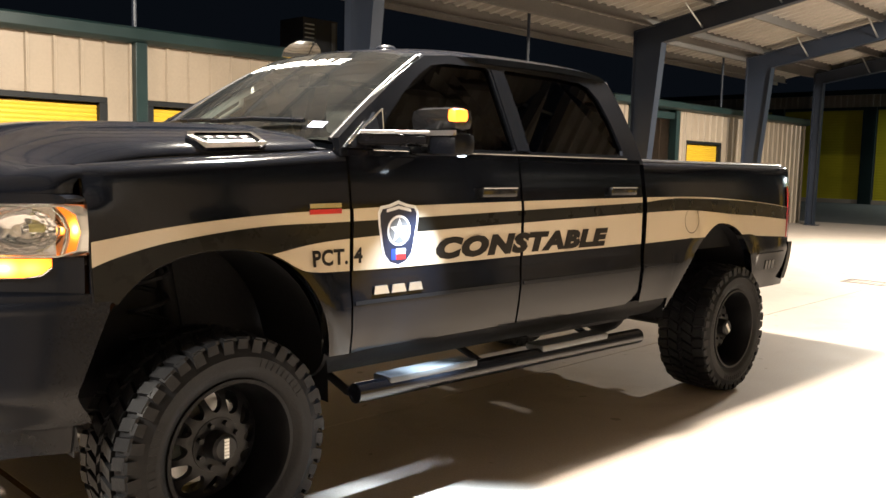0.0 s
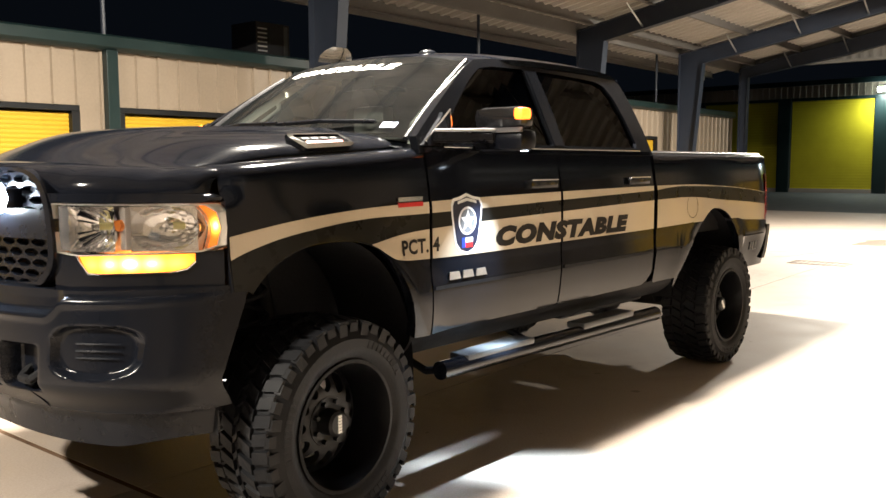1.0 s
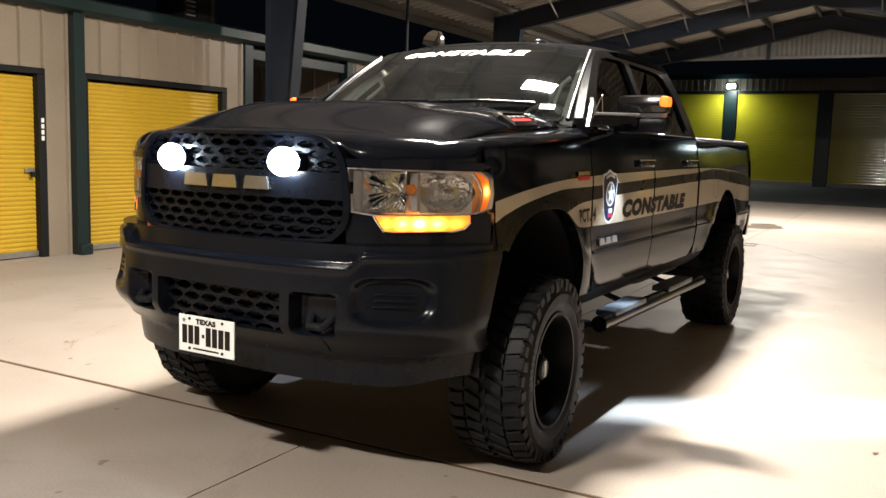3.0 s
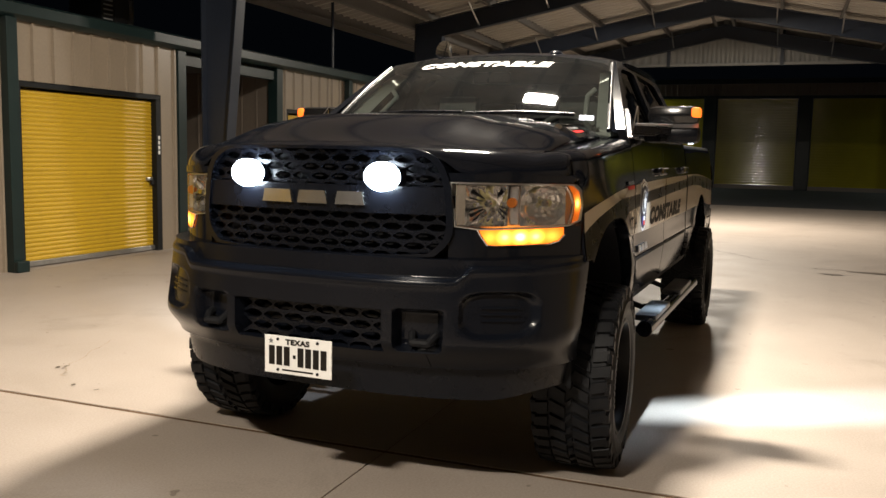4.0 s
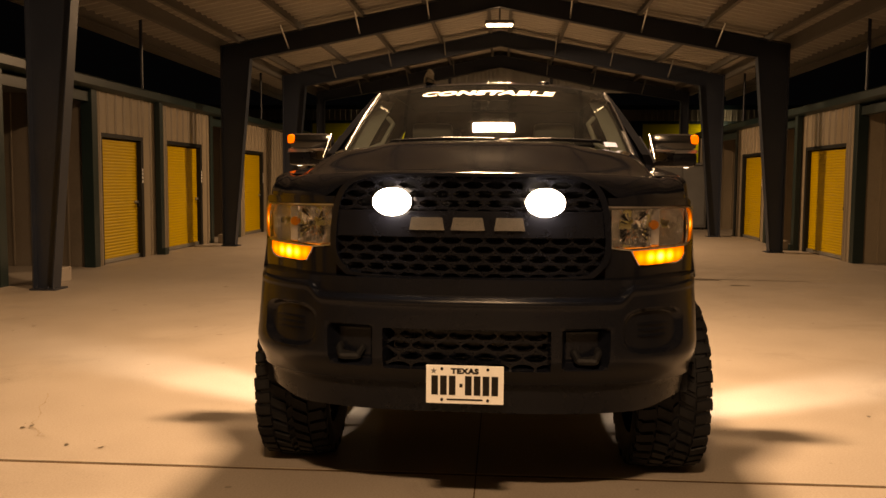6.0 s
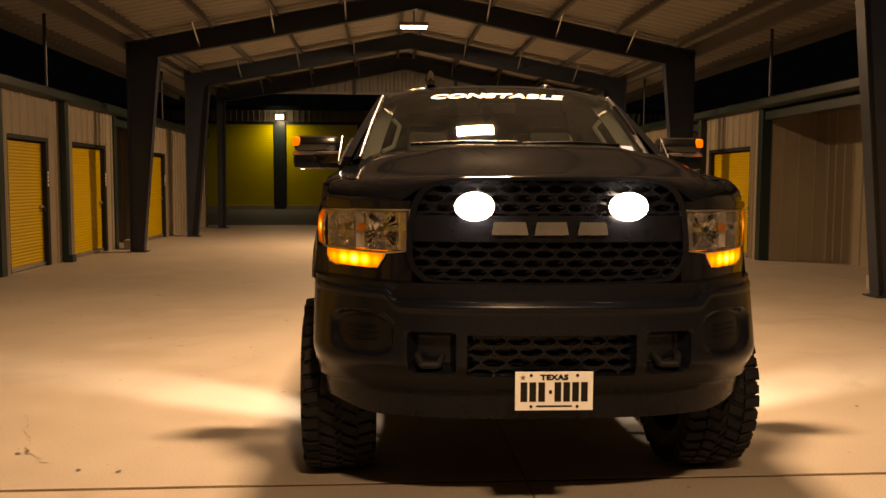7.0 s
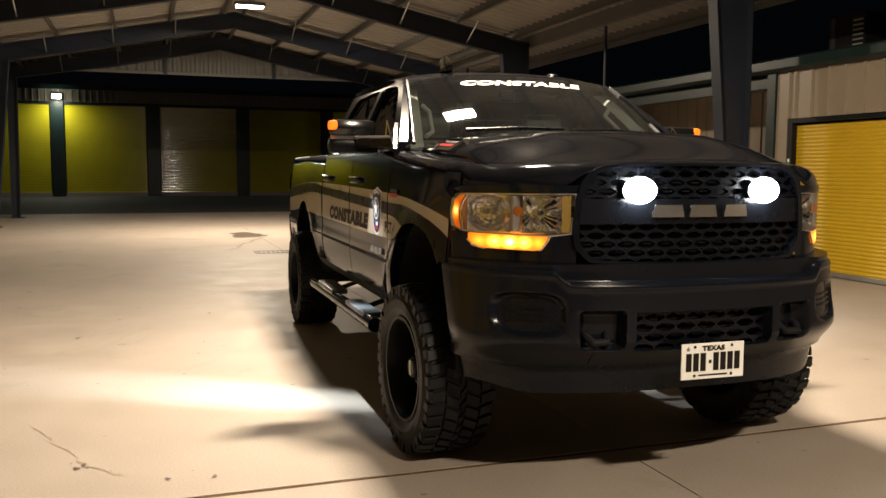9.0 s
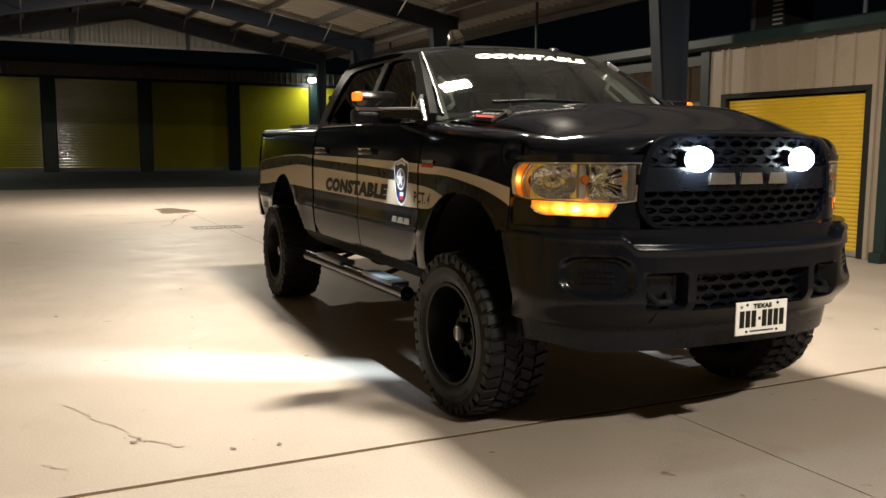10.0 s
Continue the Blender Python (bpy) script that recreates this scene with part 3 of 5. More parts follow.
# ---- canopy ----
def steel_frame(x, foot=0.25, knee=0.62):
    """One rigid frame: two columns, wider at the knee than at the foot, and two rafters, each an I section."""
    f = thing("steel_frame", "dark grey painted steel portal frame with tapered columns and rafters", "frame", "portal frames of the canopy")
    yo = 5.84

    def i_section(bm, pts_out, pts_in, w):
        # flanges follow the two edges, the web fills between
        n = len(pts_out)
        web = outline([*pts_out, *reversed(pts_in)], [], lambda u, v: (x - 0.006, u, v), (0.012, 0, 0))
        me = bpy.data.meshes.new("web")
        web.to_mesh(me)
        web.free()
        bm.from_mesh(me)
        bpy.data.meshes.remove(me)
        for pts in (pts_out, pts_in):
            for (y0, z0), (y1, z1) in zip(pts, pts[1:]):
                d = Vector((0, y1 - y0, z1 - z0))
                nrm = Vector((0, -d.z, d.y)).normalized() * 0.008
                vs = []
                for yy, zz in ((y0, z0), (y1, z1)):
                    for q in (-w / 2, w / 2):
                        for k in (-1, 1):
                            vs.append(bm.verts.new((x + q, yy + k * nrm.y, zz + k * nrm.z)))
                for a in ((0, 1, 3, 2), (4, 5, 7, 6), (0, 1, 5, 4), (2, 3, 7, 6), (0, 2, 6, 4), (1, 3, 7, 5)):
                    bm.faces.new([vs[i] for i in a])

    for s in (-1, 1):
        c = bmesh.new()
        i_section(c, [(s * yo, 0.02), (s * yo, 4.22)], [(s * (yo - foot), 0.02), (s * (yo - knee), 3.96)], 0.20)
        add_box(c, (x - 0.16, min(s * yo, s * (yo - 0.30)) - 0.02, 0.0), (x + 0.16, max(s * yo, s * (yo - 0.30)) + 0.02, 0.02))
        for q in (-0.11, 0.11):
            for k in (0.05, 0.2):
                add_tube(c, (x + q, s * (yo - k), 0.02), (x + q, s * (yo - k), 0.05), 0.016, 6)
        part("column", c, M_STEEL, f)
        r = bmesh.new()
        zt = lambda y: deck_z(y) - 0.235
        i_section(r, [(s * yo, zt(yo)), (0.0, zt(0))], [(s * (yo - knee), 3.96), (s * 2.9, zt(2.9) - 0.40), (0.0, zt(0) - 0.38)], 0.18)
        part("rafter", r, M_STEEL, f)
        for yy in (1.45, 2.9, 4.4):
            b = bmesh.new()
            for k in (-1, 1):
                add_tube(b, (x + k * 0.02, s * yy, zt(yy) - 0.33), (x + k * 0.72, s * (yy), zt(yy) + 0.03), 0.018, 6)
            part("flange_brace", b, M_GALV, f, "thin galvanised flange brace")
    return f


FRAMES = (-10.0, -2.0, 6.2, 13.65, 18.75, 23.0)
for fx in FRAMES[:-1]:
    steel_frame(fx)
steel_frame(FRAMES[-1], 0.20, 0.24)

canopy = thing("ceiling", "pale ribbed metal roof deck on steel purlins", "ceiling", kind="structure")
for s in (-1, 1):
    part("deck", corrugated(START_X, END_X + 0.25, 0, EAVE_Y + 0.1, 0.30, -0.070, 0.13, lambda u, v, d: (u, s * v, deck_z(v) + d), (0, 0, 0.012)), M_DECK, canopy)
    pur = bmesh.new()
    for k in range(6):
        y = 0.28 + k * 1.30
        z = deck_z(y) - 0.04
        add_box(pur, (START_X, s * y - 0.004, z - 0.20), (END_X, s * y + 0.004, z))
        add_box(pur, (START_X, s * y, z - 0.006), (END_X, s * y + s * 0.07, z))
        add_box(pur, (START_X, s * y - s * 0.07, z - 0.20), (END_X, s * y, z - 0.194))
    ob = part("purlins", pur, M_PURLIN, canopy)
    e = bmesh.new()
    add_box(e, (START_X, s * 5.87 - 0.012, deck_z(5.87) - 0.30), (END_X, s * 5.87 + 0.012, deck_z(5.87) - 0.06))
    add_box(e, (START_X, s * 5.87, deck_z(5.87) - 0.31), (END_X, s * 5.97, deck_z(5.87) - 0.295))
    add_box(e, (START_X, s * (EAVE_Y + 0.08), deck_z(EAVE_Y) - 0.22), (END_X + 0.2, s * (EAVE_Y + 0.11), deck_z(EAVE_Y) + 0.05))
    part("eave_strut", e, M_PURLIN, canopy)

gable = thing("gable_wall", "pale ribbed metal gable sheet hanging at the canopy end", "wall", kind="structure")
bmg = bmesh.new()
n = 46
prof = []
for i in range(n * 4 + 1):
    y = lerp(-5.9, 5.9, i / (n * 4))
    prof.append((y, (0, 0, 0.025, 0.025)[i % 4]))
vs = [[(END_X + d, y, z) for y, d in prof for z in (4.30, deck_z(y) - 0.02)]][0]
part("sheet", thicken(bm_from(vs, [(2 * i, 2 * i + 1, 2 * i + 3, 2 * i + 2) for i in range(n * 4)]), (0.03, 0, 0)), M_GABLE, gable)
part("bottom_trim", box((END_X - 0.06, -5.95, 4.22), (END_X + 0.07, 5.95, 4.30), 0.005), M_GABLE, gable)
for y in (-1.6, 1.6):
    part("girt_post", box((END_X - 0.12, y - 0.05, 4.2), (END_X - 0.02, y + 0.05, deck_z(y) - 0.1)), M_STEEL, gable)


def canopy_light(x, y):
    t = thing("canopy_light", "square LED canopy light with a glowing diffuser, switched on", "lamp", "canopy lights under the ridge")
    part("housing", box((x - 0.15, y - 0.33, LAMP_Z + 0.03), (x + 0.15, y + 0.33, LAMP_Z + 0.11), 0.02), M_GREY, t)
    part("diffuser", box((x - 0.11, y - 0.29, LAMP_Z + 0.0), (x + 0.11, y + 0.29, LAMP_Z + 0.032), 0.008), M_DIFFUSER, t, "glowing white diffuser")
    part("stem", tube((x, y, LAMP_Z + 0.1), (x, y, deck_z(y) - 0.03), 0.02, 8), M_GREY, t)


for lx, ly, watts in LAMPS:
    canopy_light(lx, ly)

# ---- far storage building ----
far = thing("far_building", "long dark storage building with tall olive yellow roll-up doors", "building", kind="structure")
M_FARTAN = surface("far_panel", (0.10, 0.11, 0.10), 0.5, 0, 0.15, 0.5, 10, 0.03)
part("wall", corrugated(-34, 34, 4.75, 5.35, 0.305, -0.03, 0.08, lambda u, v, d: (FX + d, u, v), (0.05, 0, 0)), M_TAN, far)
part("body", box((FX + 0.06, -34, 0), (FX + 8, 34, 5.3)), M_FARTAN, far)
part("eave_trim", box((FX - 0.15, -34, 5.35), (FX + 0.1, 34, 5.6), 0.01), M_GREEN, far)
M_FARDOOR = surface("yellow_door_far", (0.44, 0.38, 0.02), 0.12, 0, 0.1, 1.0, 30, 0.0, coat=0.5)
rows = 32 * 8
dv = []
for i in range(rows + 1):
    z, d_ = 0.2 + 4.4 * i / rows, 0.034 - 0.0028 * math.cos(2 * math.pi * i / 8)
    dv += [(d_, -1.92, z), (d_, 1.92, z)]
df = [(2 * i, 2 * i + 1, 2 * i + 3, 2 * i + 2) for i in range(rows)]
fd = mesh_of("curtain", bm_from(dv, df), M_FARDOOR, 60)
for k in range(-6, 7):
    yc = -0.5 + 4.55 * k
    d = thing("tall_rollup_door", "tall dull yellow roll-up door of the far storage building", "door", "tall doors of the far building", m=pose(FX, yc, 0))
    part("curtain", fd, M_FARDOOR, d)
    part("sill", box((-0.05, -1.95, 0), (0.06, 1.95, 0.2)), M_FLOOR, d)
    part("head", box((-0.02, -1.95, 4.6), (0.06, 1.95, 4.75)), M_GREEN, d)
    part("post", box((-0.1, 1.96, 0), (0.06, 2.59, 4.75), 0.02), M_GREEN, d)
def wall_pack(label, m):
    """A wall pack with its back on the wall at x = 0, shining towards -x."""
    w = thing("wall_pack_light", label, "lamp", "wall pack lights", m=m)
    part("housing", box((-0.25, -0.22, 0), (0, 0.22, 0.25), 0.03), M_GREY, w)
    part("diffuser", box((-0.30, -0.2, 0.02), (-0.25, 0.2, 0.23), 0.02), M_PACK, w, "glowing diffuser")


for fy in (6.3, -11.65):
    wall_pack("glowing white wall pack light high on the far building", pose(43.2, fy, 4.85))

cab = thing("utility_cabinet", "grey metal utility cabinet standing at the end of the aisle", "cabinet")
part("body", box((22.2, -6.3, 0.06), (23.4, -4.85, 1.95), 0.03), M_GREY, cab)
part("plinth", box((22.25, -6.25, 0.0), (23.35, -4.9, 0.06)), M_JAMB, cab)
for y in (-5.57, -4.87):
    part("cabinet_door", box((22.17, y - 0.67, 0.14), (22.2, y - 0.03, 1.87), 0.006), M_GREY, cab)
part("lid", box((22.12, -6.36, 1.95), (23.46, -4.79, 2.03), 0.02), M_GREY, cab)
part("label_plate", box((22.155, -4.98, 1.45), (22.17, -4.92, 1.65)), M_WHITE, cab)

# unseen wall added far behind the way, dark for what the truck reflects
solid("added_wall_west", box((START_X - 0.3, -9.6, 0), (START_X - 0.1, 9.6, 3.0)), M_STEEL, "unseen dark wall added to close the aisle behind", "wall", kind="structure")


# ---- the truck ----
# local frame: front axle at x = 0, front towards -x, driver's side at y < 0
truck = thing("pickup_truck", "lifted black crew cab pickup with beige stripes and off-road tyres", "truck", m=TRUCK)
WB = 3.80
HUB_Z = 0.425
TYRE_R = 0.428


def W(x, z):
    """Half width of the body's side."""
    a = 0.985 - 0.20 * max(0.0, z - 1.25) ** 1.3 - 0.35 * max(0.0, 0.85 - z) ** 1.5
    a += 0.006 * math.exp(-((z - 0.90) / 0.03) ** 2) * smooth01((x - 0.3) / 0.3)
    for c, flare in ((0.0, 0.028), (WB - 0.12, 0.008)):
        r = math.hypot(x - c, z - 0.55)
        a += flare * math.exp(-((r - 0.58) / 0.11) ** 2)
    a -= 0.085 * max(0.0, -0.1 - x) ** 1.5
    a -= 0.035 * max(0.0, min(1.0, (-0.36 - x) / 0.10)) ** 2 * smooth01((z - 1.322) / 0.025)
    a -= 0.22 * max(0.0, x - 4.55) ** 1.8
    return a


def side_point(x, z, s, off=0.0):
    return (x, s * (W(x, z) + off), z)


def arch(x, c, half, z0, zt, p=2.4):
    u = min(1.0, abs(x - c) / half)
    return z0 + (zt - z0) * (1 - u**p) ** (1 / p)


def fender_lo(x):
    if x < -0.40:
        return 1.0
    return max(arch(x, 0.0, 0.50, 0.55, 1.15), 0.69 if x > 0.4 else 0.985)


def bed_lo(x):
    if 3.09 < x < 4.22:
        # a slanted front edge, a round top and a steep rear edge
        return 0.62 + 0.51 * (1 - ((3.655 - x) / 0.565) ** 1.6 if x < 3.655 else math.sqrt(max(0.0, 1 - ((x - 3.655) / 0.545) ** 2.2)))
    return 0.69 if x < 3.2 else 0.64


def arch_columns(x0, x1, c, half, n):
    xs = [lerp(x0, x1, i / n) for i in range(n + 1)]
    xs += [c - half * math.cos(math.pi * i / 40) for i in range(41)]
    return sorted({round(min(max(x, x0), x1), 4) for x in xs})


def skin(xs, lo, hi, s, nz=14, top=()):
    """A body panel over columns xs from lo(x) up to hi(x), with further rows top(x) -> [(y, z)] above, and turned-in edges."""
    cols = []
    for x in xs:
        a, b = lo(x), hi(x)
        col = [side_point(x, lerp(a, b, j / nz), s) for j in range(nz + 1)]
        if top:
            col += [(x, s * y, z) for y, z in top(x)]
        col.insert(0, (x, s * (W(x, a) - 0.05), a + 0.004))
        cols.append(col)
    first = [(p[0] + 0.002, p[1] - s * 0.03, p[2]) for p in cols[0]]
    last = [(p[0] - 0.002, p[1] - s * 0.03, p[2]) for p in cols[-1]]
    cols = [first, *cols, last]
    n = len(cols[0])
    return bm_from([p for c in cols for p in c], [(i * n + j, (i + 1) * n + j, (i + 1) * n + j + 1, i * n + j + 1) for i in range(len(cols) - 1) for j in range(n - 1)])


def face_x(y):
    a = abs(y)
    return -0.945 + 0.075 * (a / 0.6) ** 2 + (0.275 * ((a - 0.6) / 0.367) ** 1.8 if a > 0.6 else 0)


def nose_x(y):
    """Where the nose ends and hood or fender begins."""
    a = abs(y)
    return lerp(face_x(min(a, 0.955)) + 0.13, -0.452, smooth01((a - 0.74) / 0.2))


# hood line along the fender, and the hood's own crown
fender_top = curve_of([(-0.62, 1.385), (-0.5, 1.40), (-0.2, 1.425), (0.2, 1.45), (0.6, 1.48)])


def hood_z(x, y):
    a = abs(y)
    low = fender_top(x) + 0.045
    p = lerp(2.3, 3.6, smooth01((x + 0.80) / 0.8))
    arc = max(0.0, 1 - (a / 0.80) ** p) ** lerp(0.62, 0.5, smooth01((x + 0.80) / 0.8))
    dome = 0.013 * smooth01((0.52 - a) / 0.13) * smooth01((x + 0.75) / 0.5)
    k = math.sin(math.pi / 2 * min(1.0, max(0.0, (x - nose_x(y)) / 0.45)))
    return lerp(1.470 - 0.032 * (a / 0.80) ** 2, lerp(low, curve_of_hood(x), arc) + dome, k)


curve_of_hood = curve_of([(-0.90, 1.535), (-0.6, 1.575), (-0.3, 1.597), (0.1, 1.612), (0.6, 1.618)])


def fender_cap(x):
    out, zt = [], fender_top(x)
    w = W(x, zt)
    for k in range(1, 7):
        a = math.pi / 2 * k / 6
        out.append((w - 0.075 * (1 - math.cos(a)), zt + 0.045 * math.sin(a)))
    out.append((0.80, hood_z(x, 0.80)))
    return out


F_TOP = fender_top
for s in (-1, 1):
    side = "driver" if s < 0 else "passenger"
    fx = arch_columns(-0.46, 0.592, 0.0, 0.50, 24)
    part("fender", skin(fx, fender_lo, F_TOP, s, 16, fender_cap), M_PAINT, truck, "gloss black front fender", smooth=40)
    belt = lambda x: 1.525
    dlo = lambda x: 0.69
    dx = [0.604 + (1.662 - 0.604) * i / 20 for i in range(21)]
    fd_ = part("front_door", skin(dx, dlo, belt, s, 22), M_PAINT, truck, "gloss black front door", smooth=40)
    rx = [1.676 + (2.745 - 1.676) * i / 20 for i in range(21)]
    rlo = lambda x: 0.69 + 0.30 * max(0.0, (x - 2.62) / 0.13) ** 2 * 0.25
    rd_ = part("rear_door", skin(rx, rlo, belt, s, 22), M_PAINT, truck, "gloss black rear door", smooth=40)
    bx = arch_columns(2.785, 4.76, 3.655, 0.565, 40)
    bed_hi = lambda x: 1.50
    rail = lambda x: [(W(x, 1.50) - 0.012, 1.512), (W(x, 1.50) - 0.04, 1.518), (W(x, 1.50) - 0.11, 1.518), (W(x, 1.50) - 0.12, 1.49)]
    part("bed_rail_cap", add_pipe(bmesh.new(), [(x_, s * (W(x_, 1.50) - 0.035), 1.512) for x_ in (2.80, 3.4, 4.0, 4.5, 4.68)], 0.022, 12), M_BEAD, truck, "rounded black bed rail cap", smooth=True)
    part("bedside", skin(bx, bed_lo, bed_hi, s, 16, rail), M_PAINT, truck, "gloss black bed side", smooth=40)
    part("rocker", grid(30, 4, lambda u, v: (lerp(0.485, 3.08, u), s * (0.961 - 0.10 * v * v), lerp(0.700, 0.585, v))), M_CHASSIS, truck, "matte black rocker", smooth=True)
    # handles: a recessed cup with a bar
    for hx, door in ((1.485, fd_), (2.53, rd_)):
        h = part("door_handle", box((hx - 0.125, s * 0.955, 1.325), (hx + 0.125, s * 1.005, 1.372), 0.014), M_SHELL, door, "gloss black door handle with a bright edge", smooth=40)
        part("trim", box((hx - 0.122, s * 0.99, 1.366), (hx + 0.122, s * 1.008, 1.374), 0.003), M_CHROME, h)
    # belt strip, and black strips that draw the dark shade line of the body crease
    part("belt_strip", box((0.74, s * 0.925, 1.526), (2.62, s * 0.949, 1.534), 0.003), M_CHROME, truck, "thin bright belt moulding")
    for a, b in ((0.615, 1.652), (1.69, 2.735), (2.80, 3.16), (4.25, 4.66)):
        verts = [side_point(lerp(a, b, i / 16), z, s, 0.004) for i in range(17) for z in ((0.888, 0.906) if b < 2.75 else (0.896, 0.904))]
        part("crease_strip", bm_from(verts, [(2 * i, 2 * i + 1, 2 * i + 3, 2 * i + 2) for i in range(16)]), M_CHASSIS, truck)
    # fuel cap
    if s < 0:
        part("fuel_door", outline([(3.305 + 0.084 * math.cos(a * math.pi / 16), 1.165 + 0.084 * math.sin(a * math.pi / 16)) for a in range(32)],
             [[(3.305 + 0.079 * math.cos(a * math.pi / 16), 1.165 + 0.079 * math.sin(a * math.pi / 16)) for a in range(32)]], lambda u, v: side_point(u, v, s, 0.0055), None), M_DARKVINYL, truck, "round fuel door")

    # ---- stripes ----
    top1 = curve_of([(-0.53, 1.185), (-0.19, 1.24), (0.15, 1.27), (0.54, 1.285), (0.97, 1.295), (1.8, 1.305), (2.78, 1.312), (3.4, 1.308), (3.9, 1.285), (4.4, 1.25), (4.74, 1.215)])
    bot1 = curve_of([(-0.53, 1.08), (-0.39, 1.14), (-0.19, 1.19), (0.15, 1.228), (0.54, 1.235), (0.97, 1.243), (1.8, 1.262), (2.78, 1.284), (2.95, 1.296), (3.2, 1.302), (3.9, 1.280), (4.4, 1.246), (4.74, 1.212)])
    top2 = curve_of([(0.20, 1.125), (0.38, 1.15), (0.54, 1.163), (0.98, 1.18), (1.8, 1.20), (2.78, 1.222), (3.3, 1.225), (3.81, 1.19), (4.3, 1.16), (4.74, 1.125)])
    bot2 = curve_of([(0.20, 1.123), (0.28, 1.085), (0.36, 1.05), (0.54, 1.035), (0.98, 1.03), (1.8, 1.035), (2.78, 1.042), (3.25, 1.05), (3.32, 1.055)])
    bot2b = curve_of([(3.1, 1.05), (3.5, 1.05), (4.1, 1.045), (4.2, 1.030), (4.74, 1.000)])

    def stripe(name, lo, hi, x0, x1, n, m, label):
        rows = 10
        fn = lambda u, v: side_point(lerp(x0, x1, u), lerp(lo(lerp(x0, x1, u)), hi(lerp(x0, x1, u)), v), s, 0.0042)
        part(name, grid(2 * n, rows, fn), m, truck, label, smooth=True)

    for a, b in ((-0.455, 0.588), (0.608, 1.658), (1.680, 2.740), (2.79, 4.735)):
        stripe("beige_stripe", bot1, top1, a, b, 24, M_BEIGE, "thin beige vinyl stripe")
        stripe("dark_stripe", top2 if a > 0.5 else (lambda x: max(fender_lo(x) + 0.004, top2(x) if x > 0.2 else 0)), bot1, a, b, 30, M_DARKVINYL, "dark stripe between the beige ones")
    for a, b in ((0.205, 0.588), (0.608, 1.658), (1.680, 2.740)):
        stripe("beige_band", lambda x: max(bot2(x), fender_lo(x) + 0.004), top2, a, b, 24, M_BEIGE, "broad beige vinyl band")
    stripe("beige_band", lambda x: max(min(bot2(x), 1.06) if x < 3.32 else bot2b(x), bed_lo(x) + 0.004), top2, 2.79, 4.735, 60, M_BEIGE, "broad beige vinyl band on the bed")

    def on_side(x0, x1, z0, z1, off=0.006):
        # the writing reads from left to right on both sides
        return lambda u, v: side_point(lerp(x0, x1, u) if s < 0 else lerp(x1, x0, u), lerp(z0, z1, v), s, off)

    lettering("word", "CONSTABLE", M_LETTER, truck, on_side(1.075, 2.40, 1.048, 1.150), 0.20, 0.075, "dark italic word CONSTABLE")
    lettering("word", "PCT. 4", M_LETTER, truck, on_side(0.395, 0.655, 1.062, 1.128), 0.0, 0.035, "dark words PCT. 4")
    # badge blocks in place of a maker's name
    for k in range(3):
        x0 = 0.715 + k * 0.098
        part("badge_block", outline([(x0, 0.925), (x0 + 0.084, 0.925), (x0 + 0.074, 0.960), (x0 + 0.008, 0.960)], [], lambda u, v: side_point(u, v, s, 0.010), (0, -s * 0.006, 0)), M_BRIGHT, truck, "bright metal badge block")
    part("engine_badge", outline([(0.39, 1.292), (0.545, 1.294), (0.545, 1.312), (0.39, 1.310)], [], lambda u, v: side_point(u, v, s, 0.008), (0, -s * 0.004, 0)), M_CHROME, truck, "bright badge bar")
    part("engine_badge", outline([(0.39, 1.268), (0.545, 1.270), (0.545, 1.289), (0.39, 1.287)], [], lambda u, v: side_point(u, v, s, 0.008), (0, -s * 0.004, 0)), M_RED, truck, "red badge bar")
    # shield
    sh = [(-0.115, 0.10), (-0.10, 0.125), (-0.05, 0.132), (0.0, 0.148), (0.05, 0.132), (0.10, 0.125), (0.115, 0.10), (0.112, 0.05), (0.095, -0.04), (0.082, -0.09), (0.05, -0.125), (0.0, -0.14), (-0.05, -0.125), (-0.082, -0.09), (-0.095, -0.04), (-0.112, 0.05)]
    cx, cz = 0.85, 1.17
    shield = part("shield_decal", outline([(cx + a, cz + b) for a, b in sh], [], lambda u, v: side_point(u, v, s, 0.006), None), M_WHITE, truck, "white edged dark shield emblem with a star")
    part("field", outline([(cx + a * 0.90, cz + b * 0.90) for a, b in sh], [], lambda u, v: side_point(u, v, s, 0.0075), None), M_NAVY, shield)
    ring = [(cx + 0.066 * math.cos(k * math.pi / 12), cz + 0.02 + 0.066 * math.sin(k * math.pi / 12)) for k in range(24)]
    part("ring", outline(ring, [], lambda u, v: side_point(u, v, s, 0.009), None), M_WHITE, shield)
    part("ring_field", outline([(cx + (u - cx) * 0.84, cz + 0.02 + (v - cz - 0.02) * 0.84) for u, v in ring], [], lambda u, v: side_point(u, v, s, 0.0105), None), M_GREY, shield)
    st = [(cx + (0.056 if k % 2 == 0 else 0.023) * math.sin(k * math.pi / 5), cz + 0.02 + (0.056 if k % 2 == 0 else 0.023) * math.cos(k * math.pi / 5)) for k in range(10)]
    part("star", outline(st, [], lambda u, v: side_point(u, v, s, 0.012), None), M_WHITE, shield)
    q = 1 if s < 0 else -1
    for mm, a, b, c, d in ((M_BLUE, -0.04, -0.014, -0.105, -0.058), (M_WHITE, -0.014, 0.04, -0.081, -0.058), (M_RED, -0.014, 0.04, -0.105, -0.081)):
        part("flag_field", outline([(cx + q * a, cz + c), (cx + q * b, cz + c), (cx + q * b, cz + d), (cx + q * a, cz + d)], [], lambda u, v: side_point(u, v, s, 0.009), None), mm, shield)
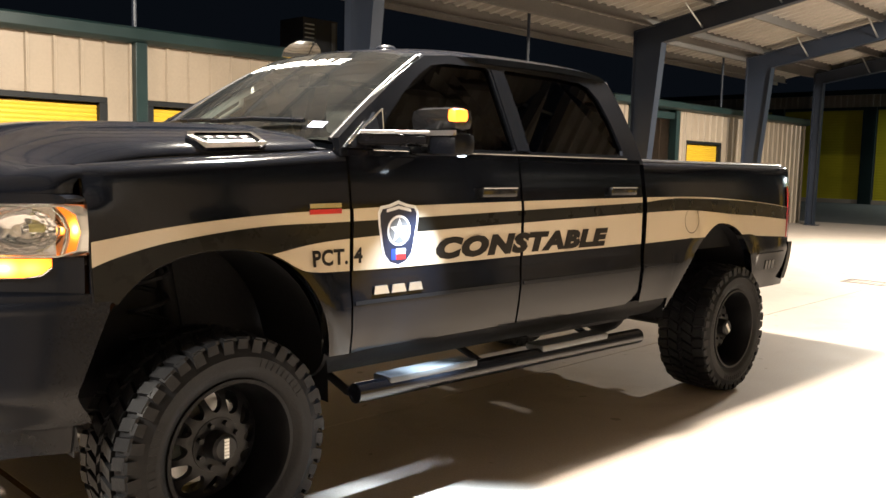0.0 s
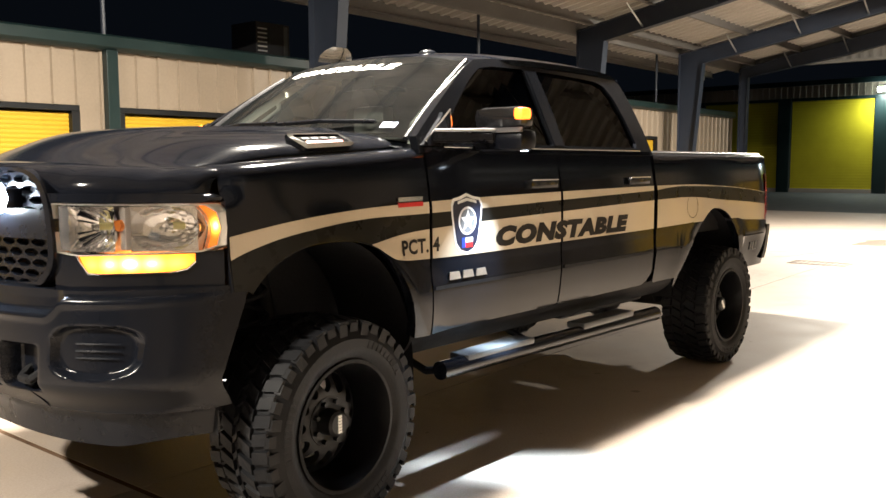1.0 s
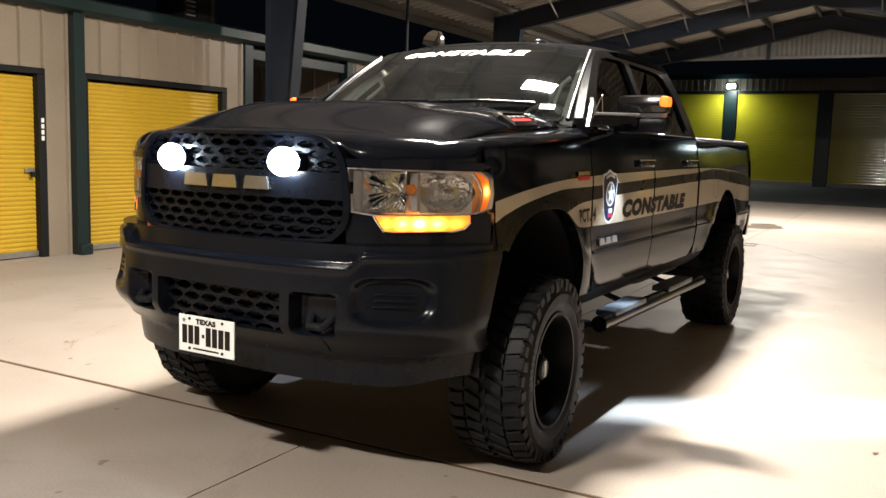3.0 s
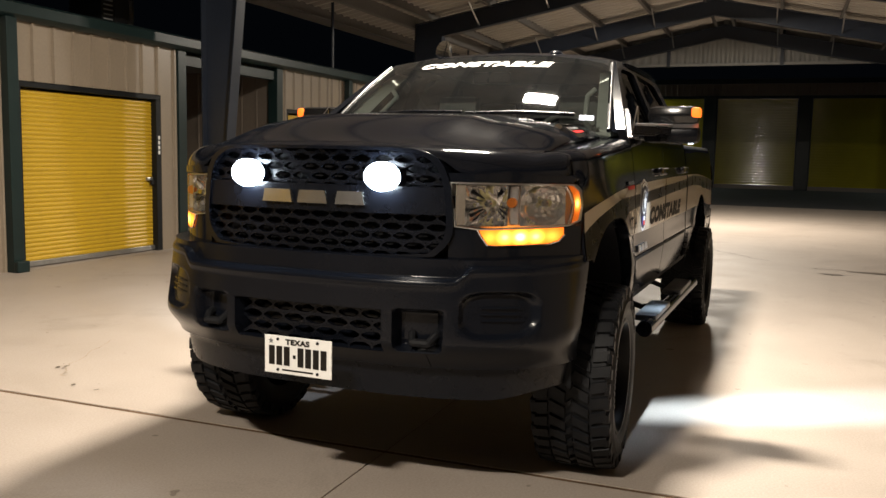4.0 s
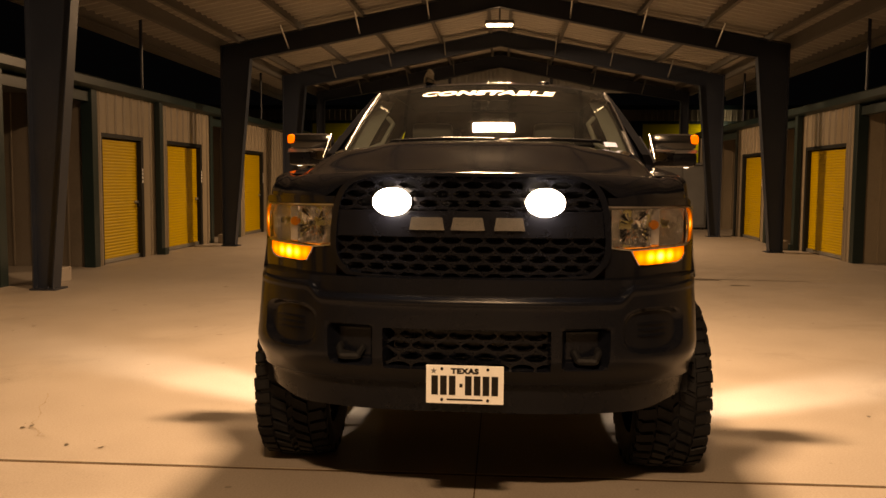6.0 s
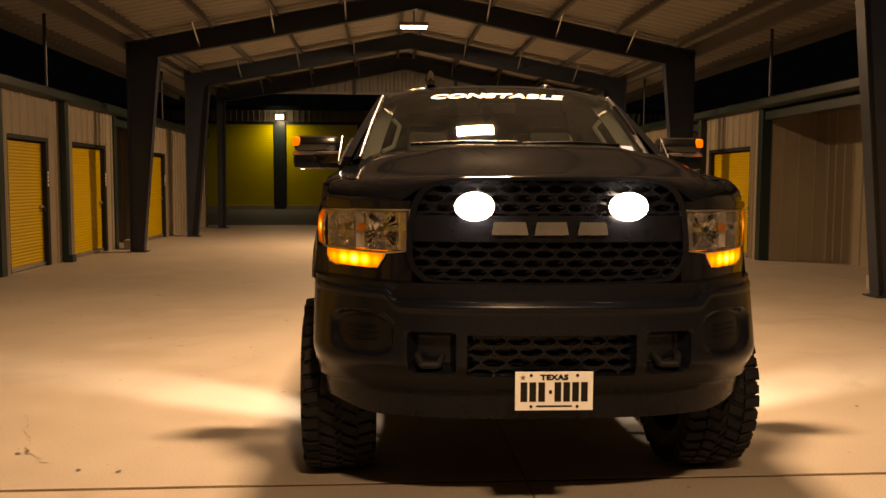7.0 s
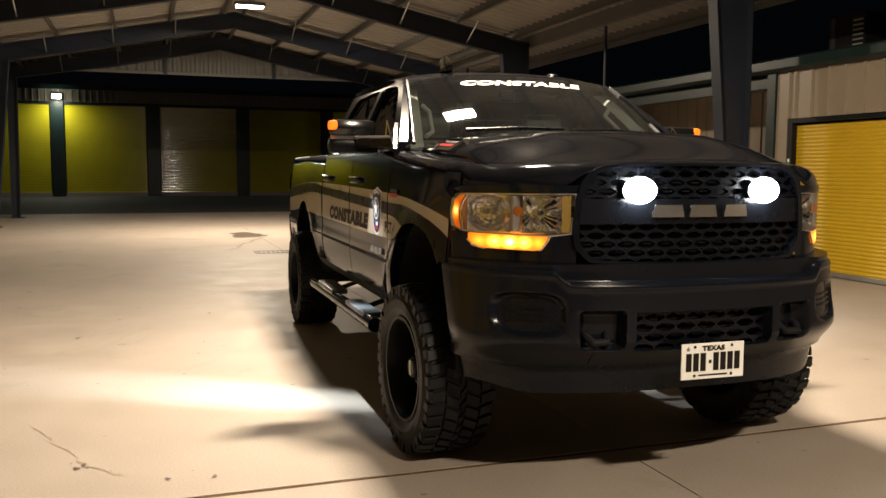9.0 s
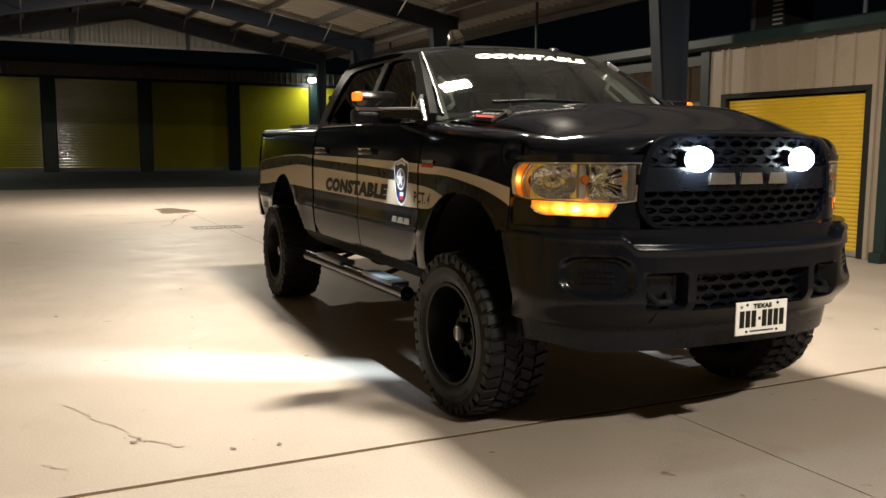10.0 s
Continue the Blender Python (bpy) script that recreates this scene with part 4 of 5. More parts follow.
    part("writing_bar", outline([(cx - 0.07, cz + 0.098), (cx, cz + 0.112), (cx + 0.07, cz + 0.098), (cx + 0.068, cz + 0.112), (cx, cz + 0.126), (cx - 0.068, cz + 0.112)], [], lambda u, v: side_point(u, v, s, 0.009), None), M_WHITE, shield)
    # rear number on the bed corner as bars
    for k in range(3):
        part("writing_bar", outline([(4.38 + k * 0.05, 0.78), (4.415 + k * 0.05, 0.78), (4.42 + k * 0.05, 0.84), (4.385 + k * 0.05, 0.84)], [], lambda u, v: side_point(u, v, s, 0.005), None), M_GREY, truck)

    # ---- inner arch liners ----
    for c, half, z0, zt in ((0.0, 0.50, 0.55, 1.15), (3.655, 0.565, 0.62, 1.13)):
        def liner(u, v, c=c, half=half, z0=z0, zt=zt):
            a = math.pi * u
            return (c - (half + 0.015) * math.cos(a), s * lerp(0.955, 0.50, v), z0 - 0.06 + (zt - z0 + 0.075) * math.sin(a) ** 0.85)
        part("arch_liner", grid(24, 3, liner), M_CHASSIS, truck, smooth=True)
    part("splash_shield", box((-0.5, s * 0.44, 0.55), (0.52, s * 0.48, 1.2)), M_CHASSIS, truck)
    part("tub_side", box((3.0, s * 0.50, 0.60), (4.3, s * 0.54, 1.2)), M_CHASSIS, truck)

    # ---- step bar ----
    st_ = part("step_bar", add_tube(bmesh.new(), (0.56, s * 1.07, 0.545), (2.62, s * 1.07, 0.525), 0.042, 16), M_PAINT, truck, "black tubular side step with two treads", smooth=True)
    for a, b in ((0.72, 1.25), (1.72, 2.28)):
        part("tread", box((a, s * 0.99, 0.556), (b, s * 1.105, 0.592), 0.012), M_TREADPLATE, st_, smooth=40)
    for bxx in (0.66, 1.5, 2.45):
        part("bracket", add_pipe(bmesh.new(), [(bxx, s * 1.05, 0.53), (bxx, s * 0.9, 0.50), (bxx, s * 0.72, 0.56), (bxx, s * 0.60, 0.68)], 0.018), M_CHASSIS, st_)

    # ---- cab side ----
    def G(z):
        return 0.945 - 0.38 * (z - 1.52) - 0.17 * max(0, z - 1.52) ** 2

    cabmap = lambda u, v: (u, s * G(v), v)
    cab_out = [(0.565, 1.50), (0.575, 1.575), (0.70, 1.665), (0.85, 1.765), (1.0, 1.862), (1.12, 1.935), (1.22, 1.982), (1.4, 2.002), (1.8, 2.016), (2.3, 2.019), (2.55, 2.012), (2.645, 1.993), (2.70, 1.945), (2.735, 1.82), (2.765, 1.66), (2.785, 1.50)]
    win_f = [(0.79, 1.548), (0.80, 1.60), (0.90, 1.70), (1.02, 1.80), (1.14, 1.885), (1.24, 1.938), (1.36, 1.957), (1.63, 1.962), (1.648, 1.948), (1.662, 1.56), (1.655, 1.548)]
    win_r = [(1.775, 1.548), (1.77, 1.75), (1.762, 1.945), (1.775, 1.962), (2.2, 1.957), (2.40, 1.948), (2.475, 1.925), (2.53, 1.86), (2.575, 1.72), (2.605, 1.575), (2.595, 1.548)]
    part("cab_side", outline(cab_out, [win_f, win_r], cabmap, (0, -s * 0.045, 0)), M_PILLAR, truck, "black pillars and window surround", smooth=30)
    for w_ in (win_f, win_r):
        cxw, czw = sum(p[0] for p in w_) / len(w_), sum(p[1] for p in w_) / len(w_)
        part("side_window", outline([(cxw + (u - cxw) * 1.03, czw + (v - czw) * 1.03) for u, v in w_], [], lambda u, v: (u, s * (G(v) - 0.018), v), None), M_TINT, truck, "dark tinted side window")
    part("pillar_applique", outline([(1.672, 1.55), (1.765, 1.55), (1.752, 1.955), (1.664, 1.955)], [], lambda u, v: (u, s * (G(v) + 0.006), v), (0, -s * 0.006, 0)), M_PILLAR, truck)

    # ---- mirror ----
    mir = part("mirror", add_box(bmesh.new(), (0.915, s * 0.955, 1.512), (1.045, s * 1.252, 1.608), 0.032), M_SATIN, truck, "black towing mirror with amber marker", smooth=40)
    arm = outline([(0.68, 0.93), (0.93, 0.985), (0.93, 1.10), (0.90, 1.11), (0.64, 0.955)], [], lambda u, v: (u, s * v, 1.598), (0, 0, -0.05))
    bmesh.ops.bevel(arm, geom=list(arm.edges), offset=0.010, segments=2, affect="EDGES")
    part("arm", arm, M_SATIN, mir, smooth=40)
    part("upper_shell", box((0.915, s * 0.972, 1.612), (1.03, s * 1.252, 1.712), 0.042), M_SHELL, mir, smooth=40)
    part("accent", bm_from([(xx, s * yy, zz) for yy in (0.955, 1.250) for xx, zz in ((0.902, 1.594), (0.926, 1.616), (0.926, 1.594))], [(0, 1, 4, 3), (1, 2, 5, 4), (2, 0, 3, 5), (0, 1, 2), (3, 4, 5)]), M_MIRRORTRIM, mir, "silver strip between the two halves")
    part("marker", box((0.911, s * 1.206, 1.648), (0.99, s * 1.257, 1.704), 0.018), M_MARKER, mir, "lit amber marker", smooth=40)
    part("arm_strip", add_pipe(bmesh.new(), [(0.655, s * 0.962, 1.601), (0.78, s * 1.045, 1.604), (0.905, s * 1.115, 1.606)], 0.007), M_MIRRORTRIM, mir, "silver strip along the arm", smooth=True)
    part("mirror_face", box((1.041, s * 1.03, 1.53), (1.049, s * 1.225, 1.595), 0.003), M_CHROME, mir)
    part("spot_lens", box((0.995, s * 1.19, 1.5095), (1.02, s * 1.215, 1.5135), 0.001), M_LEDSOFT, mir, "lit white lens below")
    part("sail", outline([(0.585, 1.535), (0.79, 1.535), (0.79, 1.69), (0.76, 1.66)], [], lambda u, v: (u, s * (G(v) + 0.02), v), (0, -s * 0.02, 0)), M_SATIN, mir)
    part("sail_trim", add_pipe(bmesh.new(), [(0.60, s * 0.955, 1.55), (0.785, s * 0.945, 1.70), (0.795, s * 0.952, 1.55)], 0.0045), M_CHROME, mir)

    # ---- hood side badge in its scoop ----
    def flank(u, v, off=0.0):
        x_, a_ = lerp(0.0, 0.32, u), lerp(0.797, 0.70, v)
        return (x_, s * (a_ + 0.8 * off), hood_z(x_, a_) + off)
    bz = part("hood_badge", outline([(0.0, 0.62), (0.06, 0.98), (0.94, 0.98), (1.0, 0.1), (0.9, 0.0), (0.14, 0.0)], [[(0.09, 0.62), (0.13, 0.84), (0.88, 0.84), (0.92, 0.2), (0.87, 0.14), (0.18, 0.14)]], lambda u, v: flank(u, v, 0.016), (0, -s * 0.014, -0.012)), M_CHROME, truck, "bright bezel with white bars in the hood side")
    part("insert", outline([(0.07, 0.62), (0.11, 0.9), (0.9, 0.9), (0.95, 0.15), (0.88, 0.08), (0.16, 0.08)], [], lambda u, v: flank(u, v, 0.008), None), M_INSET, bz)
    for k in range(4):
        u0 = 0.22 + k * 0.16
        part("writing_bar", outline([(u0, 0.48), (u0 + 0.10, 0.48), (u0 + 0.10, 0.64), (u0, 0.64)], [], lambda u, v: flank(u, v, 0.012), None), M_BAR, bz)
    part("red_bar", outline([(0.22, 0.2), (0.84, 0.2), (0.84, 0.34), (0.22, 0.34)], [], lambda u, v: flank(u, v, 0.012), None), M_RED, bz)

    # ---- tail ----
    part("tail_lamp", grid(6, 8, lambda u, v: (lerp(4.68, 4.81, u), s * (W(4.70, lerp(1.0, 1.37, v)) + 0.010 - 0.05 * u * u), lerp(1.0, 1.37, v))), M_TAILRED, truck, "red tail lamp", smooth=True)

# ---- hood, roof, glass ----
def hood_pt(u, v):
    y = 0.80 * math.sin(lerp(-1, 1, v) * math.pi / 2)
    xf = nose_x(y)
    x = lerp(xf, 0.56 - 0.11 * (1 - (y / 0.8) ** 2), u)
    return (x, y, hood_z(x, y))


part("hood", thicken(grid(44, 120, hood_pt), (0, 0, -0.02)), M_PAINT, truck, "gloss black domed hood", smooth=40)
part("cowl", grid(6, 24, lambda u, v: (0.54 - 0.11 * (1 - lerp(-1, 1, v) ** 2) + 0.16 * u, lerp(-0.84, 0.84, v), lerp(1.575, 1.585, u) - 0.05 * abs(lerp(-1, 1, v)) ** 3)), M_SATIN, truck, "black cowl grille", smooth=True)


def ws_pt(u, v, off=0.0):
    t = lerp(-1, 1, v)
    w = lerp(0.825, 0.70, u)
    x = lerp(0.595, 1.215, u) - 0.165 * (1 - abs(t) ** 2.5) * (1 - 0.25 * u)
    z = lerp(1.565, 1.992, u) + 0.03 * (1 - t * t) * (0.3 + 0.7 * u) + 0.02 * math.sin(math.pi * u)
    return Vector((x - off * 0.55, t * w, z + off * 0.83))


part("windshield", grid(14, 24, lambda u, v: ws_pt(u, v)), M_SHIELD, truck, "clear windshield reflecting the lamps", smooth=True)
lettering("word", "CONSTABLE", M_WHITE, truck, lambda u, v: ws_pt(lerp(0.80, 0.885, v), lerp(0.79, 0.215, u), 0.004), 0.25, 0.05, "white italic word CONSTABLE across the windshield top")
part("sticker", outline([(0.04, 0.10), (0.085, 0.10), (0.085, 0.155), (0.04, 0.155)], [], lambda u, v: ws_pt(v, u, 0.004), None), M_STICKER, truck, "pale windshield sticker")
for s in (-1, 1):
    v0 = 0.5 + 0.5 * s
    def pillar_pt(u, v):
        # a quarter round that turns away from the glass
        a0, an = math.radians(20), math.radians(20 + 68 * v)
        out, back = (math.sin(an) - math.sin(a0)) / 0.657, (math.cos(a0) - math.cos(an)) / 0.905
        return ws_pt(u, v0) + Vector((0.085 * back, s * lerp(0.085, 0.04, u) * out, -0.05 * back + 0.004 * math.sin(math.pi * v)))

    part("a_pillar", grid(14, 10, pillar_pt), M_PAINT, truck, "gloss black windshield pillar", smooth=True)
    part("glass_moulding", add_pipe(bmesh.new(), [ws_pt(0.94 * k / 14, v0, 0.002) + Vector((0.008, s * 0.010, 0.0)) for k in range(15)], 0.013, 12), M_BEAD, truck, "gloss black bead along the glass", smooth=True)
    part("pillar_trim", grid(10, 3, lambda u, v: ws_pt(lerp(0.02, 0.97, u), v0) + Vector((0.07, -s * lerp(-0.02, 0.075, v), -0.035 - 0.02 * v))), M_LIGHTTRIM, truck, "light grey inner pillar trim", smooth=True)
    a, b = ws_pt(0.16, v0) + Vector((0.10, -s * 0.10, -0.03)), ws_pt(0.62, v0) + Vector((0.10, -s * 0.10, -0.03))
    part("grab_handle", add_pipe(bmesh.new(), [a, lerp(a, b, 0.15) + Vector((0.02, -s * 0.05, 0)), lerp(a, b, 0.8) + Vector((0.03, -s * 0.05, 0)), b], 0.014), M_LIGHTTRIM, truck, smooth=True)


def roof_pt(u, v):
    t = lerp(-1, 1, v)
    x = lerp(1.215, 2.70, u) - 0.122 * (1 - abs(t) ** 2.5) * (1 - u)
    w = lerp(0.70, 0.735, smooth01(u * 4))
    prof = curve_of([(0, 1.995), (0.08, 2.022), (0.25, 2.045), (0.5, 2.055), (0.8, 2.054), (0.95, 2.034), (1.0, 1.998)])(u)
    return (x, t * w, prof + 0.03 * (1 - t * t) - 0.035 * abs(t) ** 6)


part("roof", thicken(grid(30, 24, roof_pt), (0, 0, -0.03)), M_PAINT, truck, "gloss black roof", smooth=40)
part("cab_back", grid(8, 16, lambda u, v: (lerp(2.775, 2.70, u), lerp(-1, 1, v) * lerp(0.94, 0.73, u), lerp(1.0, 1.985, u))), M_PAINT, truck, "black cab back", smooth=True)
part("rear_window", box((2.74, -0.6, 1.58), (2.79, 0.6, 1.88), 0.01), M_TINT, truck, "dark rear window")
finv = []
for x0, x1, hw, z in ((1.19, 1.47, 0.042, 2.055), (1.205, 1.465, 0.038, 2.095), (1.25, 1.455, 0.028, 2.130), (1.31, 1.43, 0.014, 2.155)):
    finv += [(x0, 0.41, z), (lerp(x0, x1, 0.5), 0.41 - hw, z), (x1, 0.41, z), (lerp(x0, x1, 0.5), 0.41 + hw, z)]
ff = [(k * 4 + i, k * 4 + (i + 1) % 4, k * 4 + 4 + (i + 1) % 4, k * 4 + 4 + i) for k in range(3) for i in range(4)] + [(12, 13, 14, 15), (3, 2, 1, 0)]
fb = bm_from(finv, ff)
bmesh.ops.subdivide_edges(fb, edges=fb.edges, cuts=1, use_grid_fill=True, smooth=0.6)
part("shark_fin_antenna", fb, M_CHROME, truck, "bright shark fin antenna", smooth=True)
pk = bmesh.new()
bmesh.ops.create_uvsphere(pk, u_segments=16, v_segments=8, radius=1, matrix=pose(1.32, -0.34, 2.05) @ Matrix.Diagonal((0.06, 0.042, 0.024, 1)))
part("roof_puck", pk, M_SATIN, truck, "small black roof antenna", smooth=True)
# wipers
for y0, y1 in ((0.55, -0.05), (-0.08, -0.66)):
    p = [ws_pt(0.10, 0.5 + 0.5 * y0 / 0.82, 0.03), ws_pt(0.12, 0.5 + 0.25 * (y0 + y1) / 0.82, 0.03), ws_pt(0.13, 0.5 + 0.5 * y1 / 0.82, 0.02)]
    part("wiper", add_pipe(bmesh.new(), p, 0.010, 6), M_SATIN, truck)

# ---- inside the cab ----
part("dashboard", grid(8, 20, lambda u, v: (lerp(0.72, 1.16, u), lerp(-0.82, 0.82, v), 1.545 - 0.35 * max(0, u - 0.6) + 0.03 * math.sin(3 * math.pi * v) ** 2 * (1 - u))), M_CHASSIS, truck, "dark dashboard", smooth=True)
ring_pts = [(1.24 + 0.06 * math.sin(a), -0.42 + 0.19 * math.cos(a), 1.50 + 0.18 * math.sin(a)) for a in (k * math.pi / 10 for k in range(21))]
part("steering_wheel", add_pipe(bmesh.new(), ring_pts, 0.016), M_INTERIOR, truck, "dark steering wheel", smooth=True)
for sx in (1.62, 2.42):
    for y in (-0.42, 0.42):
        seat = bmesh.new()
        add_box(seat, (sx - 0.12, y - 0.27, 1.05), (sx + 0.1, y + 0.27, 1.62), 0.06)
        add_box(seat, (sx - 0.5, y - 0.27, 0.95), (sx, y + 0.27, 1.12), 0.06)
        add_box(seat, (sx - 0.02, y - 0.14, 1.64), (sx + 0.09, y + 0.14, 1.82), 0.04)
        part("seat", seat, M_INTERIOR, truck, "dark cloth seat with headrest", smooth=40)
part("headliner", grid(6, 6, lambda u, v: (lerp(1.2, 2.65, u), lerp(-0.66, 0.66, v), 1.985)), M_INTERIOR, truck)
part("cab_floor", box((0.58, -0.90, 0.72), (2.74, 0.90, 0.78)), M_CHASSIS, truck)
part("firewall", box((0.585, -0.88, 0.72), (0.62, 0.88, 1.5)), M_CHASSIS, truck)
part("rear_view_mirror", box((1.10, -0.12, 1.86), (1.13, 0.12, 1.93), 0.012), M_SATIN, truck)

# ---- front face ----
def on_face(off):
    return lambda u, v: (face_x(u) - off, u, v)


gl_out = [(-0.565, 1.06), (-0.51, 1.022), (0.51, 1.022), (0.565, 1.06), (0.605, 1.11), (0.607, 1.20), (0.585, 1.36), (0.52, 1.43), (0.40, 1.45), (-0.40, 1.45), (-0.52, 1.43), (-0.585, 1.36), (-0.607, 1.20), (-0.605, 1.11)]


def chaikin(loop, n):
    for _ in range(n):
        loop = [q for (a, b) in zip(loop, loop[1:] + loop[:1]) for q in ((lerp(a[0], b[0], 0.25), lerp(a[1], b[1], 0.25)), (lerp(a[0], b[0], 0.75), lerp(a[1], b[1], 0.75)))]
    return loop


gl_out = [(u * 0.945, v) for u, v in chaikin(gl_out, 2)]
gl_in = [(u * 0.955, 1.235 + (v - 1.235) * 0.945) for u, v in gl_out]


def fine_loop(loop, n=5):
    out = []
    for p, q in zip(loop, loop[1:] + loop[:1]):
        out += [(lerp(p[0], q[0], i / n), lerp(p[1], q[1], i / n)) for i in range(n)]
    return out


grille = part("grille", outline(fine_loop(gl_out, 2), [fine_loop(gl_in, 2)], on_face(0.016), (0.08, 0, 0)), M_PAINT, truck, "black honeycomb grille with gloss surround", smooth=40)
part("backing", outline(fine_loop(gl_out), [], on_face(-0.075), None), M_CHASSIS, grille)


def inside(p, poly):
    c = False
    for (x0, y0), (x1, y1) in zip(poly, poly[1:] + poly[:1]):
        if (y0 > p[1]) != (y1 > p[1]) and p[0] < (x1 - x0) * (p[1] - y0) / (y1 - y0) + x0:
            c = not c
    return c


def honeycomb(poly, w, h, bar, depth, fx):
    """Flattened hexagonal cells: bars along the edges of a hex lattice, kept inside the outline."""
    bm = bmesh.new()
    us, vs = [p[0] for p in poly], [p[1] for p in poly]
    done = set()
    r = int((max(vs) - min(vs)) / h) + 2
    cn = int((max(us) - min(us)) / w) + 2
    for j in range(-1, r):
        for i in range(-1, cn):
            cu = min(us) + i * w + (w / 2 if j % 2 else 0)
            cv = min(vs) + j * h
            c6 = [(cu - w * 0.5, cv - h * 0.17), (cu - w * 0.22, cv - h * 0.5), (cu + w * 0.22, cv - h * 0.5), (cu + w * 0.5, cv - h * 0.17), (cu + w * 0.5, cv + h * 0.17), (cu + w * 0.22, cv + h * 0.5), (cu - w * 0.22, cv + h * 0.5), (cu - w * 0.5, cv + h * 0.17)]
            for p, q in zip(c6, c6[1:] + c6[:1]):
                m = ((p[0] + q[0]) / 2, (p[1] + q[1]) / 2)
                key = (round(m[0], 3), round(m[1], 3))
                if key in done or not inside(m, poly):
                    continue
                done.add(key)
                d = Vector((q[0] - p[0], q[1] - p[1]))
                nn = Vector((-d.y, d.x)).normalized() * bar / 2
                d *= 0.06
                quad = [(p[0] - d.x + nn.x, p[1] - d.y + nn.y), (q[0] + d.x + nn.x, q[1] + d.y + nn.y), (q[0] + d.x - nn.x, q[1] + d.y - nn.y), (p[0] - d.x - nn.x, p[1] - d.y - nn.y)]
                a = [bm.verts.new((fx(u), u, v)) for u, v in quad]
                b = [bm.verts.new((fx(u) + depth, u, v)) for u, v in quad]
                bm.faces.new(a)
                for k in range(4):
                    bm.faces.new((a[k], a[(k + 1) % 4], b[(k + 1) % 4], b[k]))
    return bm


part("mesh_insert", honeycomb(gl_in, 0.088, 0.037, 0.009, 0.03, lambda u: face_x(u) + 0.012), M_SATIN, grille, "black honeycomb mesh")
part("crossbar", outline(fine_loop([(-0.545, 1.195), (0.545, 1.195), (0.535, 1.30), (-0.535, 1.30)], 10), [], on_face(0.005), (0.03, 0, 0)), M_SATIN, grille, smooth=40)
# three plain silver blocks in place of the maker's name
for c_, w_ in ((-0.165, 0.062), (0.0, 0.068), (0.165, 0.072)):
    blk = [(c_ - w_, 1.224), (c_ + w_, 1.224), (c_ + w_ - 0.010, 1.275), (c_ - w_ + 0.010, 1.275)]
    part("badge_block", outline(blk, [], on_face(0.022), (0.015, 0, 0)), M_BADGE, grille, "silver badge block")
for s in (-1, 1):
    pod = part("light_pod", box((face_x(0.305) - 0.035, s * 0.305 - 0.075, 1.30), (face_x(0.305) + 0.03, s * 0.305 + 0.075, 1.372), 0.012), M_SATIN, truck, "bright white LED light pod in the grille", smooth=40)
    led = bmesh.new()
    bmesh.ops.create_uvsphere(led, u_segments=24, v_segments=12, radius=1, matrix=pose(face_x(0.305) - 0.034, s * 0.305, 1.336) @ Matrix.Diagonal((0.022, 0.078, 0.056, 1)))
    part("led_lens", led, M_LED, pod, "glaring white lens", smooth=True)

